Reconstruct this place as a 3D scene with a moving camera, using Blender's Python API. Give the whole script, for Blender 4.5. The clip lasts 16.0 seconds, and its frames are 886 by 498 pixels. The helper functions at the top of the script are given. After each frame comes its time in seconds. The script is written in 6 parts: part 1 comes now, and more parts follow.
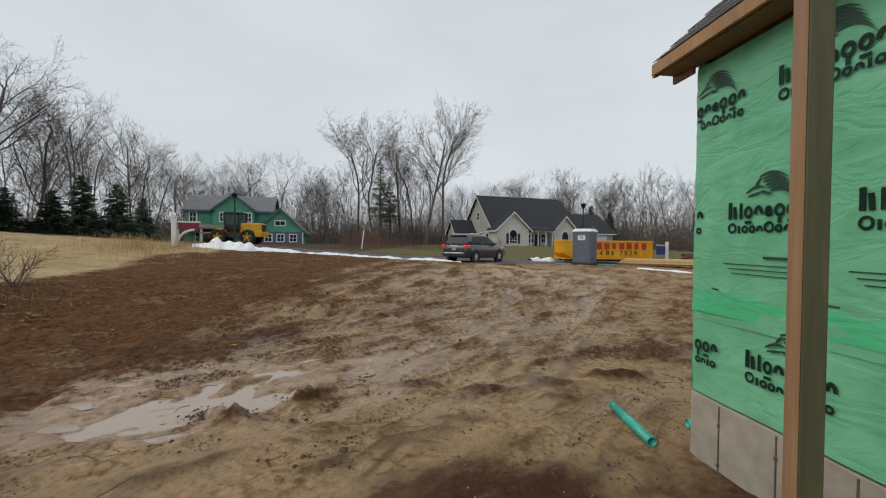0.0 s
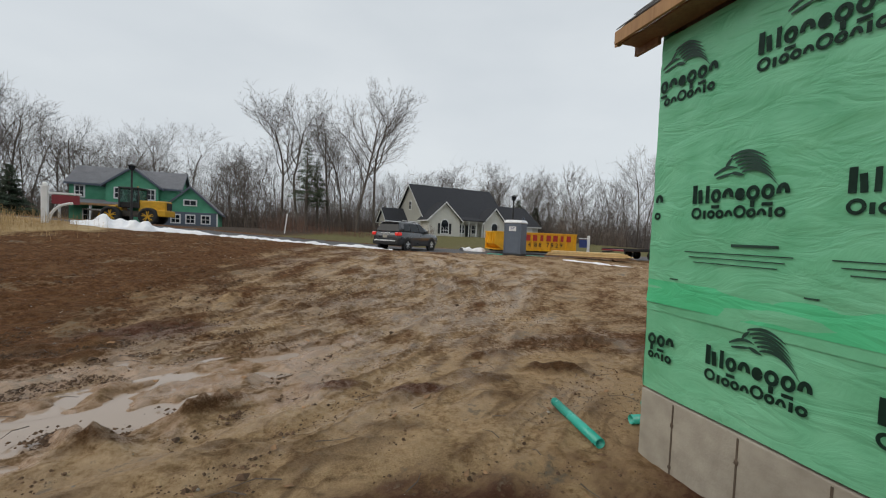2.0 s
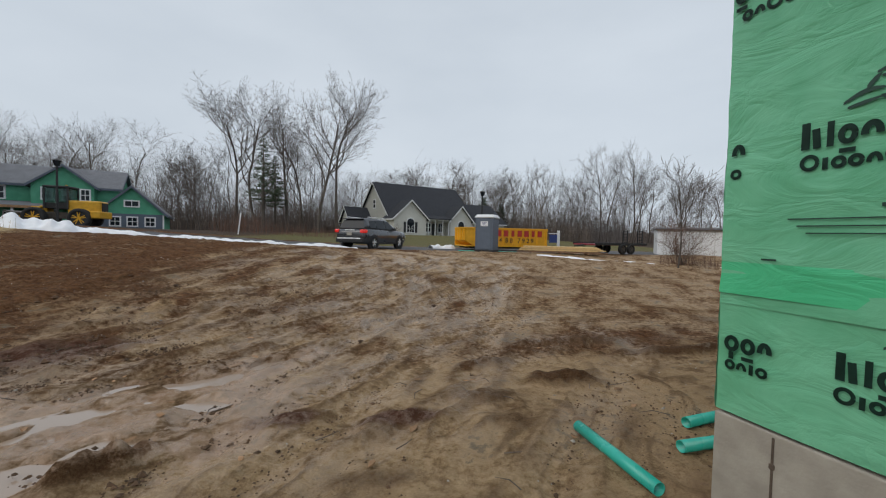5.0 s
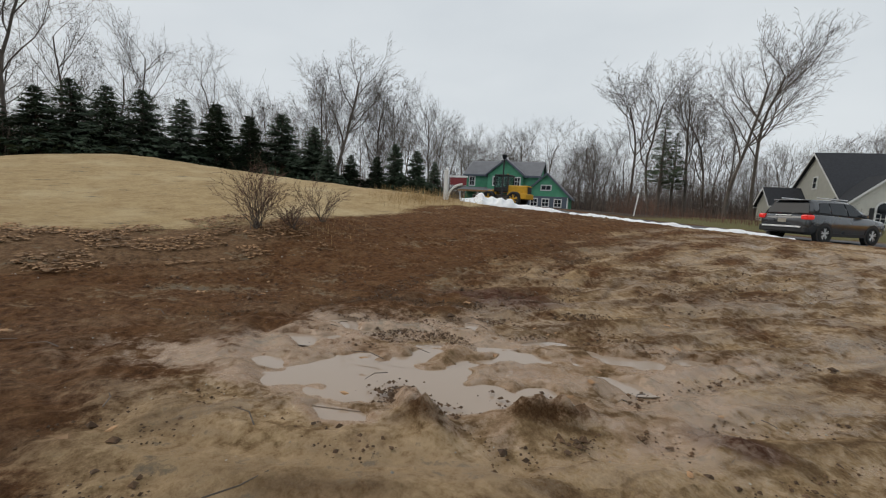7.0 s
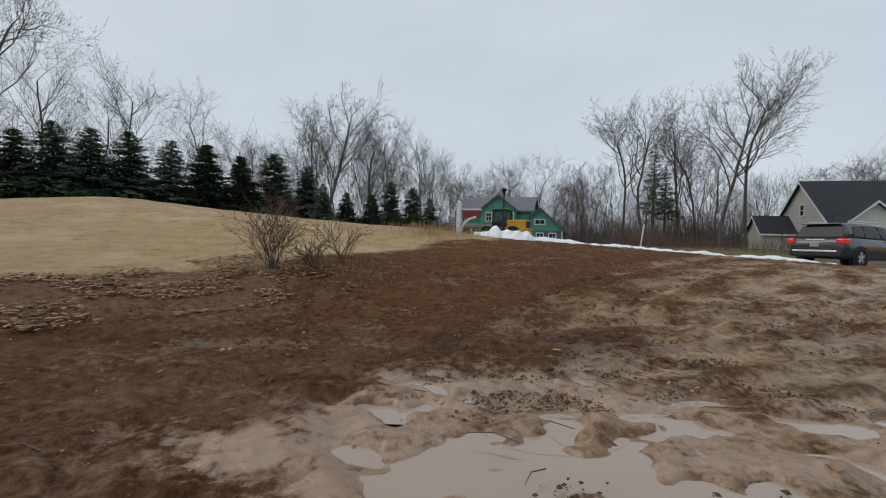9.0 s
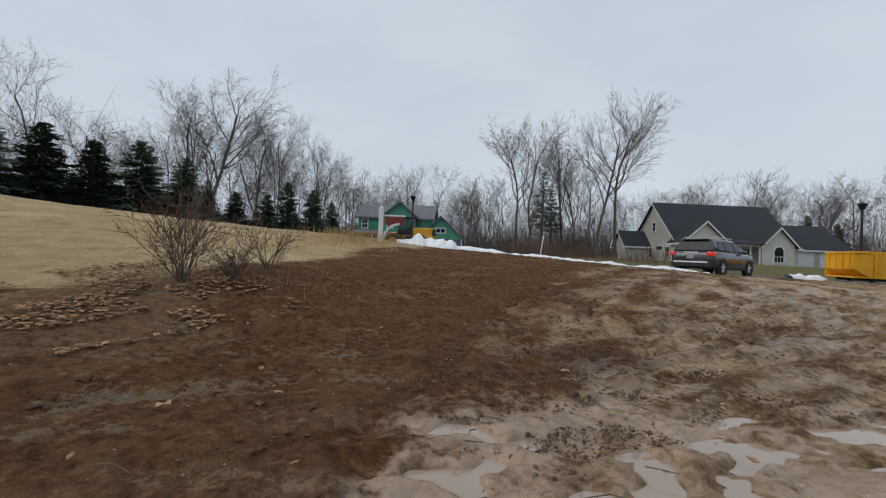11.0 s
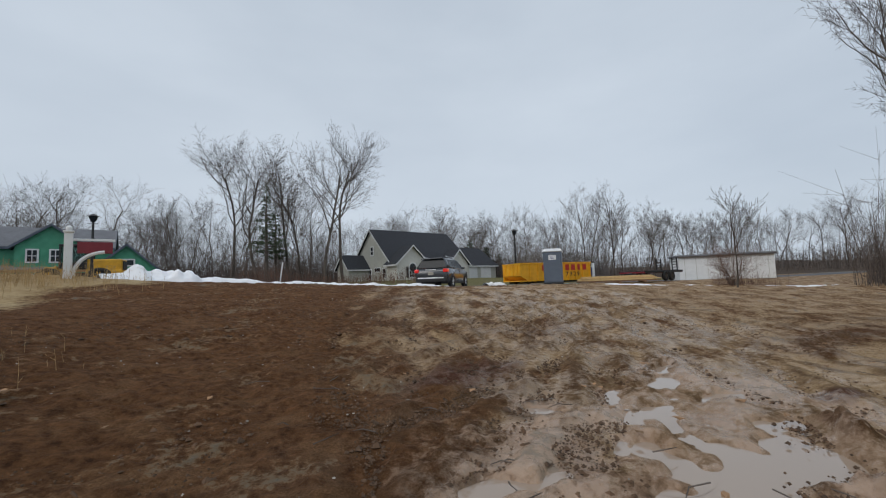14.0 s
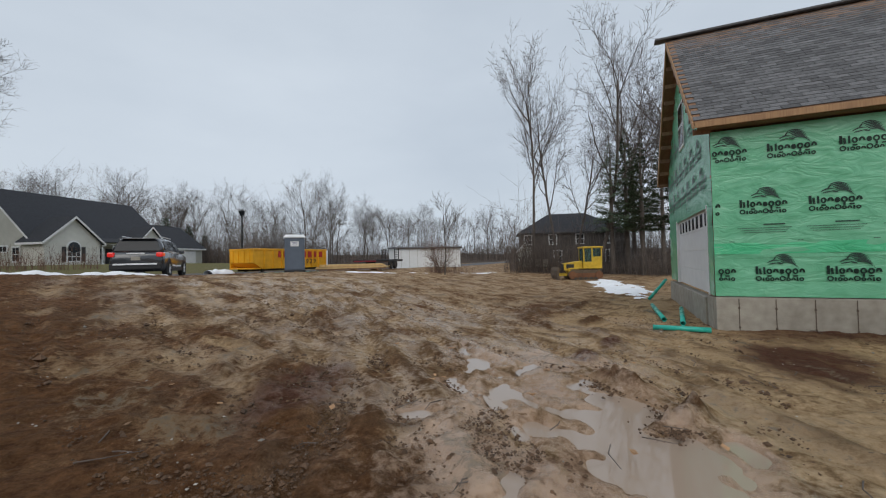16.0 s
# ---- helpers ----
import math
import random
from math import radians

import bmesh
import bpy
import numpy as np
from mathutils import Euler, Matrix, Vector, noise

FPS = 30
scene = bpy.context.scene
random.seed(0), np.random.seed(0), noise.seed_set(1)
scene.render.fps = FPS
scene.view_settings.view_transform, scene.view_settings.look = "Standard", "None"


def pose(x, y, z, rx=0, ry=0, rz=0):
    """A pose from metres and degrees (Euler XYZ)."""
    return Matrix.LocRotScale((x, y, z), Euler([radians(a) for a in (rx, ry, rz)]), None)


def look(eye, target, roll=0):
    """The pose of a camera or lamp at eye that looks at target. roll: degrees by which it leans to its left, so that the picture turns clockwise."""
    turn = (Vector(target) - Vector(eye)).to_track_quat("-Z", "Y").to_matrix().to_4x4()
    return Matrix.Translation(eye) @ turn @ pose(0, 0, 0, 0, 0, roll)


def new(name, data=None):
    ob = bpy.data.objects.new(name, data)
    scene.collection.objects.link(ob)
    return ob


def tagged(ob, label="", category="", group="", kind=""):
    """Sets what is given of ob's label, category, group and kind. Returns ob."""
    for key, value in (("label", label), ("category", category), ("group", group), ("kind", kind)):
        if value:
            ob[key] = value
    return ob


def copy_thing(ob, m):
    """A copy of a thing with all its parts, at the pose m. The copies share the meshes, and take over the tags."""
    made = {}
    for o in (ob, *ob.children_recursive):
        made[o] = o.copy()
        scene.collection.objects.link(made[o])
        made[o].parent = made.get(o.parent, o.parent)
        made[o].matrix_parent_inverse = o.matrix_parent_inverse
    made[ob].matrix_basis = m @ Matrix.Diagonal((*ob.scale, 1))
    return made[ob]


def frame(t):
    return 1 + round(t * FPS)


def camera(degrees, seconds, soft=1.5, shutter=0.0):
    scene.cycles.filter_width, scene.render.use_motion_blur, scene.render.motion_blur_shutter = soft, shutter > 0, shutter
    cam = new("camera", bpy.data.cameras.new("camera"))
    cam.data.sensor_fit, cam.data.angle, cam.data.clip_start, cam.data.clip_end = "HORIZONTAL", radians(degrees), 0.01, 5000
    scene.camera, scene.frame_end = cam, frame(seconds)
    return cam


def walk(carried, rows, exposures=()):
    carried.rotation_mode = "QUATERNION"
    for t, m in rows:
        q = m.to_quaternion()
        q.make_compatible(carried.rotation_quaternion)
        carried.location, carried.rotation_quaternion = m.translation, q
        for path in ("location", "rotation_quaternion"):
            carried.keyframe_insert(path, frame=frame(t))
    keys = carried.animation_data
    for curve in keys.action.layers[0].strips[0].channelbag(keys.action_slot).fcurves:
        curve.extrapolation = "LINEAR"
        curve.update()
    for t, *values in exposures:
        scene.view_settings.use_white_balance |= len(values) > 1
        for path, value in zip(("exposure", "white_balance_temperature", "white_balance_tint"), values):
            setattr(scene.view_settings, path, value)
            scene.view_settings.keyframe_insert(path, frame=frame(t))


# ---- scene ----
cam = camera(95.8, 16.0, 1.15)
PATH = [
    (0, (0.966, 0.082, 1.609), (0.758, 2.071, 1.576), 0.6),
    (0.5, (0.871, 0.143, 1.609), (0.513, 2.109, 1.522), -2.7),
    (1, (0.88, 0.299, 1.529), (0.553, 2.271, 1.476), 1.6),
    (1.5, (0.95, 0.52, 1.508), (0.716, 2.504, 1.436), 0.6),
    (2, (0.859, 0.825, 1.498), (0.999, 2.819, 1.422), 2.4),
    (2.5, (0.756, 1.101, 1.509), (1.205, 3.042, 1.328), 1.5),
    (3, (0.849, 1.243, 1.514), (1.299, 3.18, 1.3), 0.8),
    (3.2, (0.837, 1.302, 1.528), (1.311, 3.234, 1.318), 0.4),
    (5.3, (0.694, 2.268, 1.249), (0.911, 4.255, 1.196), 2.1),
    (5.5, (0.669, 2.348, 1.235), (0.579, 4.345, 1.182), 2.1),
    (6, (0.607, 2.499, 1.154), (-0.246, 4.301, 1.0), -0.0),
    (6.5, (0.333, 2.544, 1.145), (-0.777, 4.194, 0.935), 2.1),
    (7, (-0.013, 2.581, 1.102), (-1.348, 4.053, 0.875), 3.3),
    (7.5, (-0.337, 2.75, 1.047), (-2.034, 3.808, 1.048), 3.2),
    (8, (-0.73, 2.721, 0.97), (-2.453, 3.736, 0.938), 3.3),
    (8.2, (-0.974, 2.673, 0.925), (-2.619, 3.81, 0.883), 2.8),
    (10.3, (-2.967, 2.548, 0.864), (-4.116, 4.184, 0.857), 1.6),
    (10.5, (-3.119, 2.538, 0.856), (-4.265, 4.177, 0.876), 2.3),
    (11, (-3.572, 2.474, 0.873), (-4.411, 4.29, 0.894), 2.5),
    (11.5, (-3.987, 2.62, 0.816), (-4.646, 4.502, 0.964), 2.2),
    (12, (-4.412, 2.664, 0.847), (-4.893, 4.592, 1.075), 0.8),
    (12.5, (-4.873, 2.743, 0.833), (-4.989, 4.735, 0.954), 1.8),
    (13, (-5.24, 2.891, 0.821), (-5.226, 4.885, 0.976), -2.3),
    (13.5, (-5.631, 2.961, 0.83), (-5.493, 4.948, 1.004), -2.8),
    (14, (-5.91, 3.06, 0.78), (-5.391, 4.985, 0.941), -2.1),
    (14.5, (-6.234, 3.349, 0.801), (-5.397, 5.16, 0.939), -4.4),
    (15, (-6.657, 3.679, 0.899), (-5.458, 5.278, 0.986), -1.9),
    (15.5, (-6.783, 4.095, 0.908), (-5.307, 5.443, 0.932), -3.4),
    (16, (-7.036, 4.554, 0.924), (-5.404, 5.709, 0.975), -1.2),
]
walk(cam, [(t, look(eye, target, roll)) for t, eye, target, roll in PATH],
     [(0, 0.16, 6950, 10), (3.2, 0.16, 6950, 10), (5.4, 0.06, 6550, 10), (6.2, 0.12, 6750, 10), (7, 0.16, 7000, 10), (8, 0.06, 6650, 10), (11, 0.02, 6480, 10), (14, 0.0, 6400, 10), (16, 0.06, 6480, 10)])

# ---- world and light ----
world = bpy.data.worlds.new("overcast_sky")
scene.world = world
world.use_nodes = True
wn, wl = world.node_tree.nodes, world.node_tree.links
wn.clear()
w_out = wn.new("ShaderNodeOutputWorld")
w_bg = wn.new("ShaderNodeBackground")
w_sky = wn.new("ShaderNodeTexSky")
w_sky.sky_type = "NISHITA"
w_sky.sun_disc = False
w_sky.sun_elevation, w_sky.sun_rotation = radians(40), radians(240)
w_sky.dust_density, w_sky.air_density = 4.0, 1.0
w_scale = wn.new("ShaderNodeMixRGB")
w_scale.blend_type, w_scale.inputs[0].default_value = "MULTIPLY", 1.0
w_scale.inputs[2].default_value = (0.09, 0.09, 0.09, 1)
w_cloud = wn.new("ShaderNodeTexNoise")
w_cloud.inputs["Scale"].default_value, w_cloud.inputs["Detail"].default_value = 1.6, 5
w_coord = wn.new("ShaderNodeTexCoord")
w_map = wn.new("ShaderNodeMapping")
w_map.inputs["Scale"].default_value = (1, 1, 2.6)
w_ramp = wn.new("ShaderNodeValToRGB")
w_ramp.color_ramp.elements[0].position, w_ramp.color_ramp.elements[0].color = 0.3, (0.545, 0.615, 0.695, 1)
w_ramp.color_ramp.elements[1].position, w_ramp.color_ramp.elements[1].color = 0.72, (0.66, 0.73, 0.805, 1)
w_mix = wn.new("ShaderNodeMixRGB")
w_mix.inputs[0].default_value = 0.88
wl.new(w_coord.outputs["Generated"], w_map.inputs["Vector"])
wl.new(w_map.outputs["Vector"], w_cloud.inputs["Vector"])
wl.new(w_cloud.outputs["Fac"], w_ramp.inputs["Fac"])
wl.new(w_sky.outputs["Color"], w_scale.inputs[1])
wl.new(w_scale.outputs["Color"], w_mix.inputs[1])
wl.new(w_ramp.outputs["Color"], w_mix.inputs[2])
wl.new(w_mix.outputs["Color"], w_bg.inputs["Color"])
w_bg.inputs["Strength"].default_value = 1.0
wl.new(w_bg.outputs["Background"], w_out.inputs["Surface"])

sun = new("sun", bpy.data.lights.new("sun", "SUN"))
sun.data.energy, sun.data.angle, sun.data.color = 0.9, radians(50), (1.0, 0.95, 0.88)
sun.matrix_world = pose(0, 0, 60, 50, 0, -60)


# ---- materials ----
def material(name, base, rough=0.7, metal=0.0, vary=0.25, scale=8.0, bump=0.2, bump_scale=None, detail=6.0, second=None, coat=0.0, spread=None, spec=0.5):
    """A surface with stains at a large scale and grain at a small one; spread: change of brightness from piece to piece."""
    m = bpy.data.materials.new(name)
    m.use_nodes = True
    n, l = m.node_tree.nodes, m.node_tree.links
    b = n["Principled BSDF"]
    b.inputs["Roughness"].default_value, b.inputs["Metallic"].default_value = rough, metal
    b.inputs["Coat Weight"].default_value = coat
    b.inputs["Specular IOR Level"].default_value = spec
    tc = n.new("ShaderNodeTexCoord")
    big, small = n.new("ShaderNodeTexNoise"), n.new("ShaderNodeTexNoise")
    big.inputs["Scale"].default_value, big.inputs["Detail"].default_value = scale * 0.15, 4
    small.inputs["Scale"].default_value, small.inputs["Detail"].default_value = scale, detail
    for q in (big, small):
        l.new(tc.outputs["Object"], q.inputs["Vector"])
    add = n.new("ShaderNodeMath")
    add.operation = "ADD"
    l.new(big.outputs["Fac"], add.inputs[0])
    l.new(small.outputs["Fac"], add.inputs[1])
    ramp = n.new("ShaderNodeMapRange")
    ramp.inputs["From Min"].default_value, ramp.inputs["From Max"].default_value = 0.7, 1.3
    l.new(add.outputs[0], ramp.inputs["Value"])
    mix = n.new("ShaderNodeMixRGB")
    c2 = second or tuple(c * (1 + vary) for c in base)
    c1 = base if second else tuple(c * (1 - vary) for c in base)
    mix.inputs[1].default_value, mix.inputs[2].default_value = (*c1, 1), (*c2, 1)
    l.new(ramp.outputs["Result"], mix.inputs[0])
    colour = mix.outputs["Color"]
    if spread:
        info = n.new("ShaderNodeObjectInfo")
        geo = n.new("ShaderNodeNewGeometry")
        both = n.new("ShaderNodeMath")
        both.operation = "ADD"
        l.new(info.outputs["Random"], both.inputs[0])
        l.new(geo.outputs["Random Per Island"], both.inputs[1])
        wrap = n.new("ShaderNodeMath")
        wrap.operation = "FRACT"
        l.new(both.outputs[0], wrap.inputs[0])
        rng = n.new("ShaderNodeMapRange")
        rng.inputs["To Min"].default_value, rng.inputs["To Max"].default_value = 1 - spread, 1 + spread
        l.new(wrap.outputs[0], rng.inputs["Value"])
        hsv = n.new("ShaderNodeHueSaturation")
        l.new(rng.outputs["Result"], hsv.inputs["Value"])
        l.new(colour, hsv.inputs["Color"])
        colour = hsv.outputs["Color"]
    l.new(colour, b.inputs["Base Color"])
    rr = n.new("ShaderNodeMapRange")
    rr.inputs["To Min"].default_value, rr.inputs["To Max"].default_value = max(rough - 0.12, 0.02), min(rough + 0.12, 1)
    l.new(big.outputs["Fac"], rr.inputs["Value"])
    l.new(rr.outputs["Result"], b.inputs["Roughness"])
    if bump:
        bn = n.new("ShaderNodeBump")
        bn.inputs["Strength"].default_value, bn.inputs["Distance"].default_value = bump, 0.02
        src = small
        if bump_scale:
            src = n.new("ShaderNodeTexNoise")
            src.inputs["Scale"].default_value, src.inputs["Detail"].default_value = bump_scale, 5
            l.new(tc.outputs["Object"], src.inputs["Vector"])
        l.new(src.outputs["Fac"], bn.inputs["Height"])
        l.new(bn.outputs["Normal"], b.inputs["Normal"])
    return m


def wood(name, a, b, rough=0.65, scale=4.0):
    m = material(name, a, rough, 0, 0.2, scale, 0.15, second=b, spread=0.15)
    n = m.node_tree.nodes
    mp = n.new("ShaderNodeMapping")
    mp.inputs["Scale"].default_value = (8, 8, 0.6)
    tc = next(q for q in n if q.type == "TEX_COORD")
    m.node_tree.links.new(tc.outputs["Object"], mp.inputs["Vector"])
    for q in n:
        if q.type == "TEX_NOISE":
            m.node_tree.links.new(mp.outputs["Vector"], q.inputs["Vector"])
    return m


def glass(name, tint, rough=0.05):
    m = bpy.data.materials.new(name)
    m.use_nodes = True
    b = m.node_tree.nodes["Principled BSDF"]
    b.inputs["Base Color"].default_value = (*tint, 1)
    b.inputs["Roughness"].default_value = rough
    b.inputs["Specular IOR Level"].default_value = 0.25
    return m


M_WRAP = material("green_house_wrap", (0.115, 0.42, 0.235), 0.24, 0, 0.16, 3.0, 0.8, 6.0, second=(0.20, 0.565, 0.35))
M_LAP = material("bright_green_wrap_lap", (0.06, 0.47, 0.22), 0.22, 0, 0.1, 3.0, 0.8, 6.0, second=(0.10, 0.58, 0.30))
def wrinkles(m):
    """Crisp folds that run mostly sideways."""
    n, l = m.node_tree.nodes, m.node_tree.links
    bn = next(q for q in n if q.type == "BUMP")
    tc = next(q for q in n if q.type == "TEX_COORD")
    mp, t, p, k = n.new("ShaderNodeMapping"), n.new("ShaderNodeTexNoise"), n.new("ShaderNodeMath"), n.new("ShaderNodeMath")
    mp.inputs["Scale"].default_value, mp.inputs["Rotation"].default_value = (1.2, 1.2, 3.0), (0.25, 0.2, 0)
    t.inputs["Scale"].default_value, t.inputs["Detail"].default_value, t.inputs["Distortion"].default_value = 1.5, 6, 1.0
    l.new(tc.outputs["Object"], mp.inputs["Vector"])
    l.new(mp.outputs["Vector"], t.inputs["Vector"])
    p.operation, k.operation = "SUBTRACT", "ABSOLUTE"
    p.inputs[1].default_value = 0.5
    l.new(t.outputs["Fac"], p.inputs[0])
    l.new(p.outputs[0], k.inputs[0])
    l.new(k.outputs[0], bn.inputs["Height"])
    bn.inputs["Strength"].default_value, bn.inputs["Distance"].default_value = 0.42, 0.08
    return m


wrinkles(M_WRAP)
wrinkles(M_LAP)
M_INK = material("dark_print_ink", (0.012, 0.05, 0.035), 0.5, 0, 0.2, 20, 0)
M_CONCRETE = material("poured_concrete", (0.25, 0.225, 0.185), 0.8, 0, 0.25, 5, 0.25, 30, second=(0.41, 0.38, 0.32))
M_STAIN = material("rusty_tie_stain", (0.10, 0.075, 0.055), 0.9, 0, 0.3, 30, 0.2)
M_SHINGLE = material("grey_asphalt_shingle", (0.118, 0.118, 0.122), 0.9, 0, 0.35, 60, 0.4, spread=0.32)
M_DKSHINGLE = material("charcoal_asphalt_shingle", (0.028, 0.03, 0.036), 0.9, 0, 0.35, 30, 0.4, spread=0.2)
M_LUMBER = wood("raw_lumber", (0.60, 0.40, 0.17), (0.74, 0.54, 0.27))
M_FASCIA = wood("wet_fascia_board", (0.30, 0.16, 0.075), (0.46, 0.27, 0.13))
M_SHEATH = wood("bare_rafter_wood", (0.17, 0.085, 0.045), (0.27, 0.15, 0.08))
# one post in two colours: treated green darkened by shade, brown for its lit side
M_POST = wood("shaded_treated_post_wood", (0.052, 0.056, 0.028), (0.105, 0.098, 0.048))
M_POSTLIT = wood("lit_post_wood", (0.26, 0.14, 0.07), (0.36, 0.21, 0.11))
M_WHITE = material("white_paint", (0.74, 0.75, 0.75), 0.45, 0, 0.08, 3, 0.05)
M_SIDING = material("pale_grey_siding", (0.47, 0.47, 0.42), 0.6, 0, 0.08, 2, 0.05)
M_CREAM = material("cream_siding", (0.60, 0.59, 0.54), 0.6, 0, 0.08, 2, 0.05)
M_GREENWALL = material("far_green_wrap", (0.05, 0.27, 0.155), 0.6, 0, 0.25, 1.2, 0.1, second=(0.105, 0.40, 0.25))
M_GREYROOF = material("weathered_grey_roof", (0.165, 0.17, 0.185), 0.85, 0, 0.2, 8, 0.2)
M_BROWNSIDE = material("brown_house_siding", (0.07, 0.062, 0.055), 0.7, 0, 0.2, 2, 0.1)
M_GLASS = glass("dark_window_glass", (0.02, 0.025, 0.03))
M_CABGLASS = glass("cab_glass", (0.35, 0.5, 0.47))
M_CABGLASS.node_tree.nodes["Principled BSDF"].inputs["Transmission Weight"].default_value = 0.9
M_CABGLASS.node_tree.nodes["Principled BSDF"].inputs["IOR"].default_value = 1.1
M_PIPE = material("sea_green_plastic", (0.03, 0.42, 0.33), 0.28, 0, 0.1, 12, 0.02)
M_PIPESHADE = material("shaded_pipe_green", (0.015, 0.16, 0.13), 0.6, 0, 0.1, 12, 0)
M_YELLOW = material("machine_yellow", (0.62, 0.33, 0.015), 0.45, 0, 0.2, 4, 0.05)
M_DOZER = material("muddy_dozer_yellow", (0.60, 0.40, 0.03), 0.5, 0, 0.25, 5, 0.08)
M_RUST = material("rusty_track_frame", (0.17, 0.075, 0.035), 0.85, 0, 0.35, 10, 0.3)
M_DUMP = material("dumpster_yellow", (0.74, 0.36, 0.012), 0.5, 0, 0.14, 3, 0.08)
M_RED = material("red_lettering", (0.42, 0.03, 0.02), 0.5, 0, 0.15, 10, 0)
M_BLACK = material("black_rubber", (0.018, 0.018, 0.018), 0.8, 0, 0.3, 14, 0.2)
M_STEEL = material("dirty_steel", (0.10, 0.085, 0.07), 0.6, 0.5, 0.35, 8, 0.2)
M_MUDDYSTEEL = material("mud_caked_track", (0.12, 0.085, 0.055), 0.9, 0, 0.35, 12, 0.5)
M_CHROME = material("bright_trim", (0.80, 0.81, 0.82), 0.4, 0.5, 0.05, 5, 0)
M_CAR = material("dark_grey_car_paint", (0.062, 0.066, 0.072), 0.25, 0.45, 0.06, 3, 0, coat=0.9)
M_TRIM = material("black_plastic_trim", (0.02, 0.02, 0.021), 0.55, 0, 0.1, 10, 0)
M_TAIL = material("red_tail_lens", (0.30, 0.008, 0.008), 0.15, 0, 0.1, 10, 0, coat=0.8)
tail_shader = M_TAIL.node_tree.nodes["Principled BSDF"]
tail_shader.inputs["Emission Color"].default_value = (1.0, 0.03, 0.02, 1)   # lit tail lamps
tail_shader.inputs["Emission Strength"].default_value = 0.36
M_POTTY = material("slate_blue_plastic", (0.10, 0.125, 0.165), 0.5, 0, 0.08, 4, 0.06)
M_ROOFWHITE = material("white_plastic_roof", (0.76, 0.78, 0.80), 0.45, 0, 0.06, 4, 0.03)
M_BLUE = material("blue_sign_board", (0.03, 0.055, 0.20), 0.5, 0, 0.1, 5, 0)
M_REDSIGN = material("dark_red_sign_board", (0.20, 0.02, 0.03), 0.5, 0, 0.15, 5, 0)
M_SNOW = material("old_snow", (0.88, 0.89, 0.91), 0.7, 0, 0.06, 6, 0.4, 14)
M_BARK = material("grey_bark", (0.10, 0.083, 0.07), 0.9, 0, 0.35, 3, 0.4, 9, spread=0.2)
M_TWIG = material("grey_brown_twigs", (0.125, 0.108, 0.10), 0.9, 0, 0.25, 1.0, 0, spread=0.25)
M_BRUSH = material("bare_brush_twigs", (0.13, 0.102, 0.085), 0.95, 0, 0.3, 0.3, 0, spread=0.4)
M_REDTWIG = material("reddish_twigs", (0.15, 0.085, 0.06), 0.9, 0, 0.3, 3, 0, spread=0.3)
M_NEEDLE = material("dark_conifer_needles", (0.034, 0.056, 0.03), 0.8, 0, 0.4, 3, 0, spread=0.45)
M_PINE = material("pine_needles", (0.045, 0.068, 0.034), 0.8, 0, 0.35, 3, 0, spread=0.4)
M_STRAW = material("dead_straw_grass", (0.38, 0.26, 0.12), 0.9, 0, 0.3, 5, 0, spread=0.3)
M_LEAF = material("fallen_oak_leaves", (0.30, 0.17, 0.085), 0.8, 0, 0.35, 9, 0, spread=0.5)
M_CLOD = material("mud_clods", (0.10, 0.056, 0.03), 0.85, 0, 0.3, 20, 0.4, spread=0.35)
M_STONE = material("small_stones", (0.32, 0.29, 0.25), 0.8, 0, 0.3, 20, 0.2, spread=0.35)
M_SHUTTER = material("black_shutters", (0.02, 0.022, 0.024), 0.6, 0, 0.1, 6, 0)
M_DARKEAR = material("door_panel_white", (0.70, 0.71, 0.71), 0.5, 0, 0.06, 3, 0.03)


def water_material():
    m = bpy.data.materials.new("muddy_puddle_water")
    m.use_nodes = True
    n, l = m.node_tree.nodes, m.node_tree.links
    b = n["Principled BSDF"]
    b.inputs["Base Color"].default_value = (0.36, 0.275, 0.21, 1)
    b.inputs["Roughness"].default_value = 0.03
    b.inputs["IOR"].default_value = 1.4
    b.inputs["Specular IOR Level"].default_value = 0.9
    t = n.new("ShaderNodeTexNoise")
    t.inputs["Scale"].default_value = 9
    bn = n.new("ShaderNodeBump")
    bn.inputs["Strength"].default_value, bn.inputs["Distance"].default_value = 0.05, 0.01
    l.new(t.outputs["Fac"], bn.inputs["Height"])
    l.new(bn.outputs["Normal"], b.inputs["Normal"])
    return m


M_WATER = water_material()


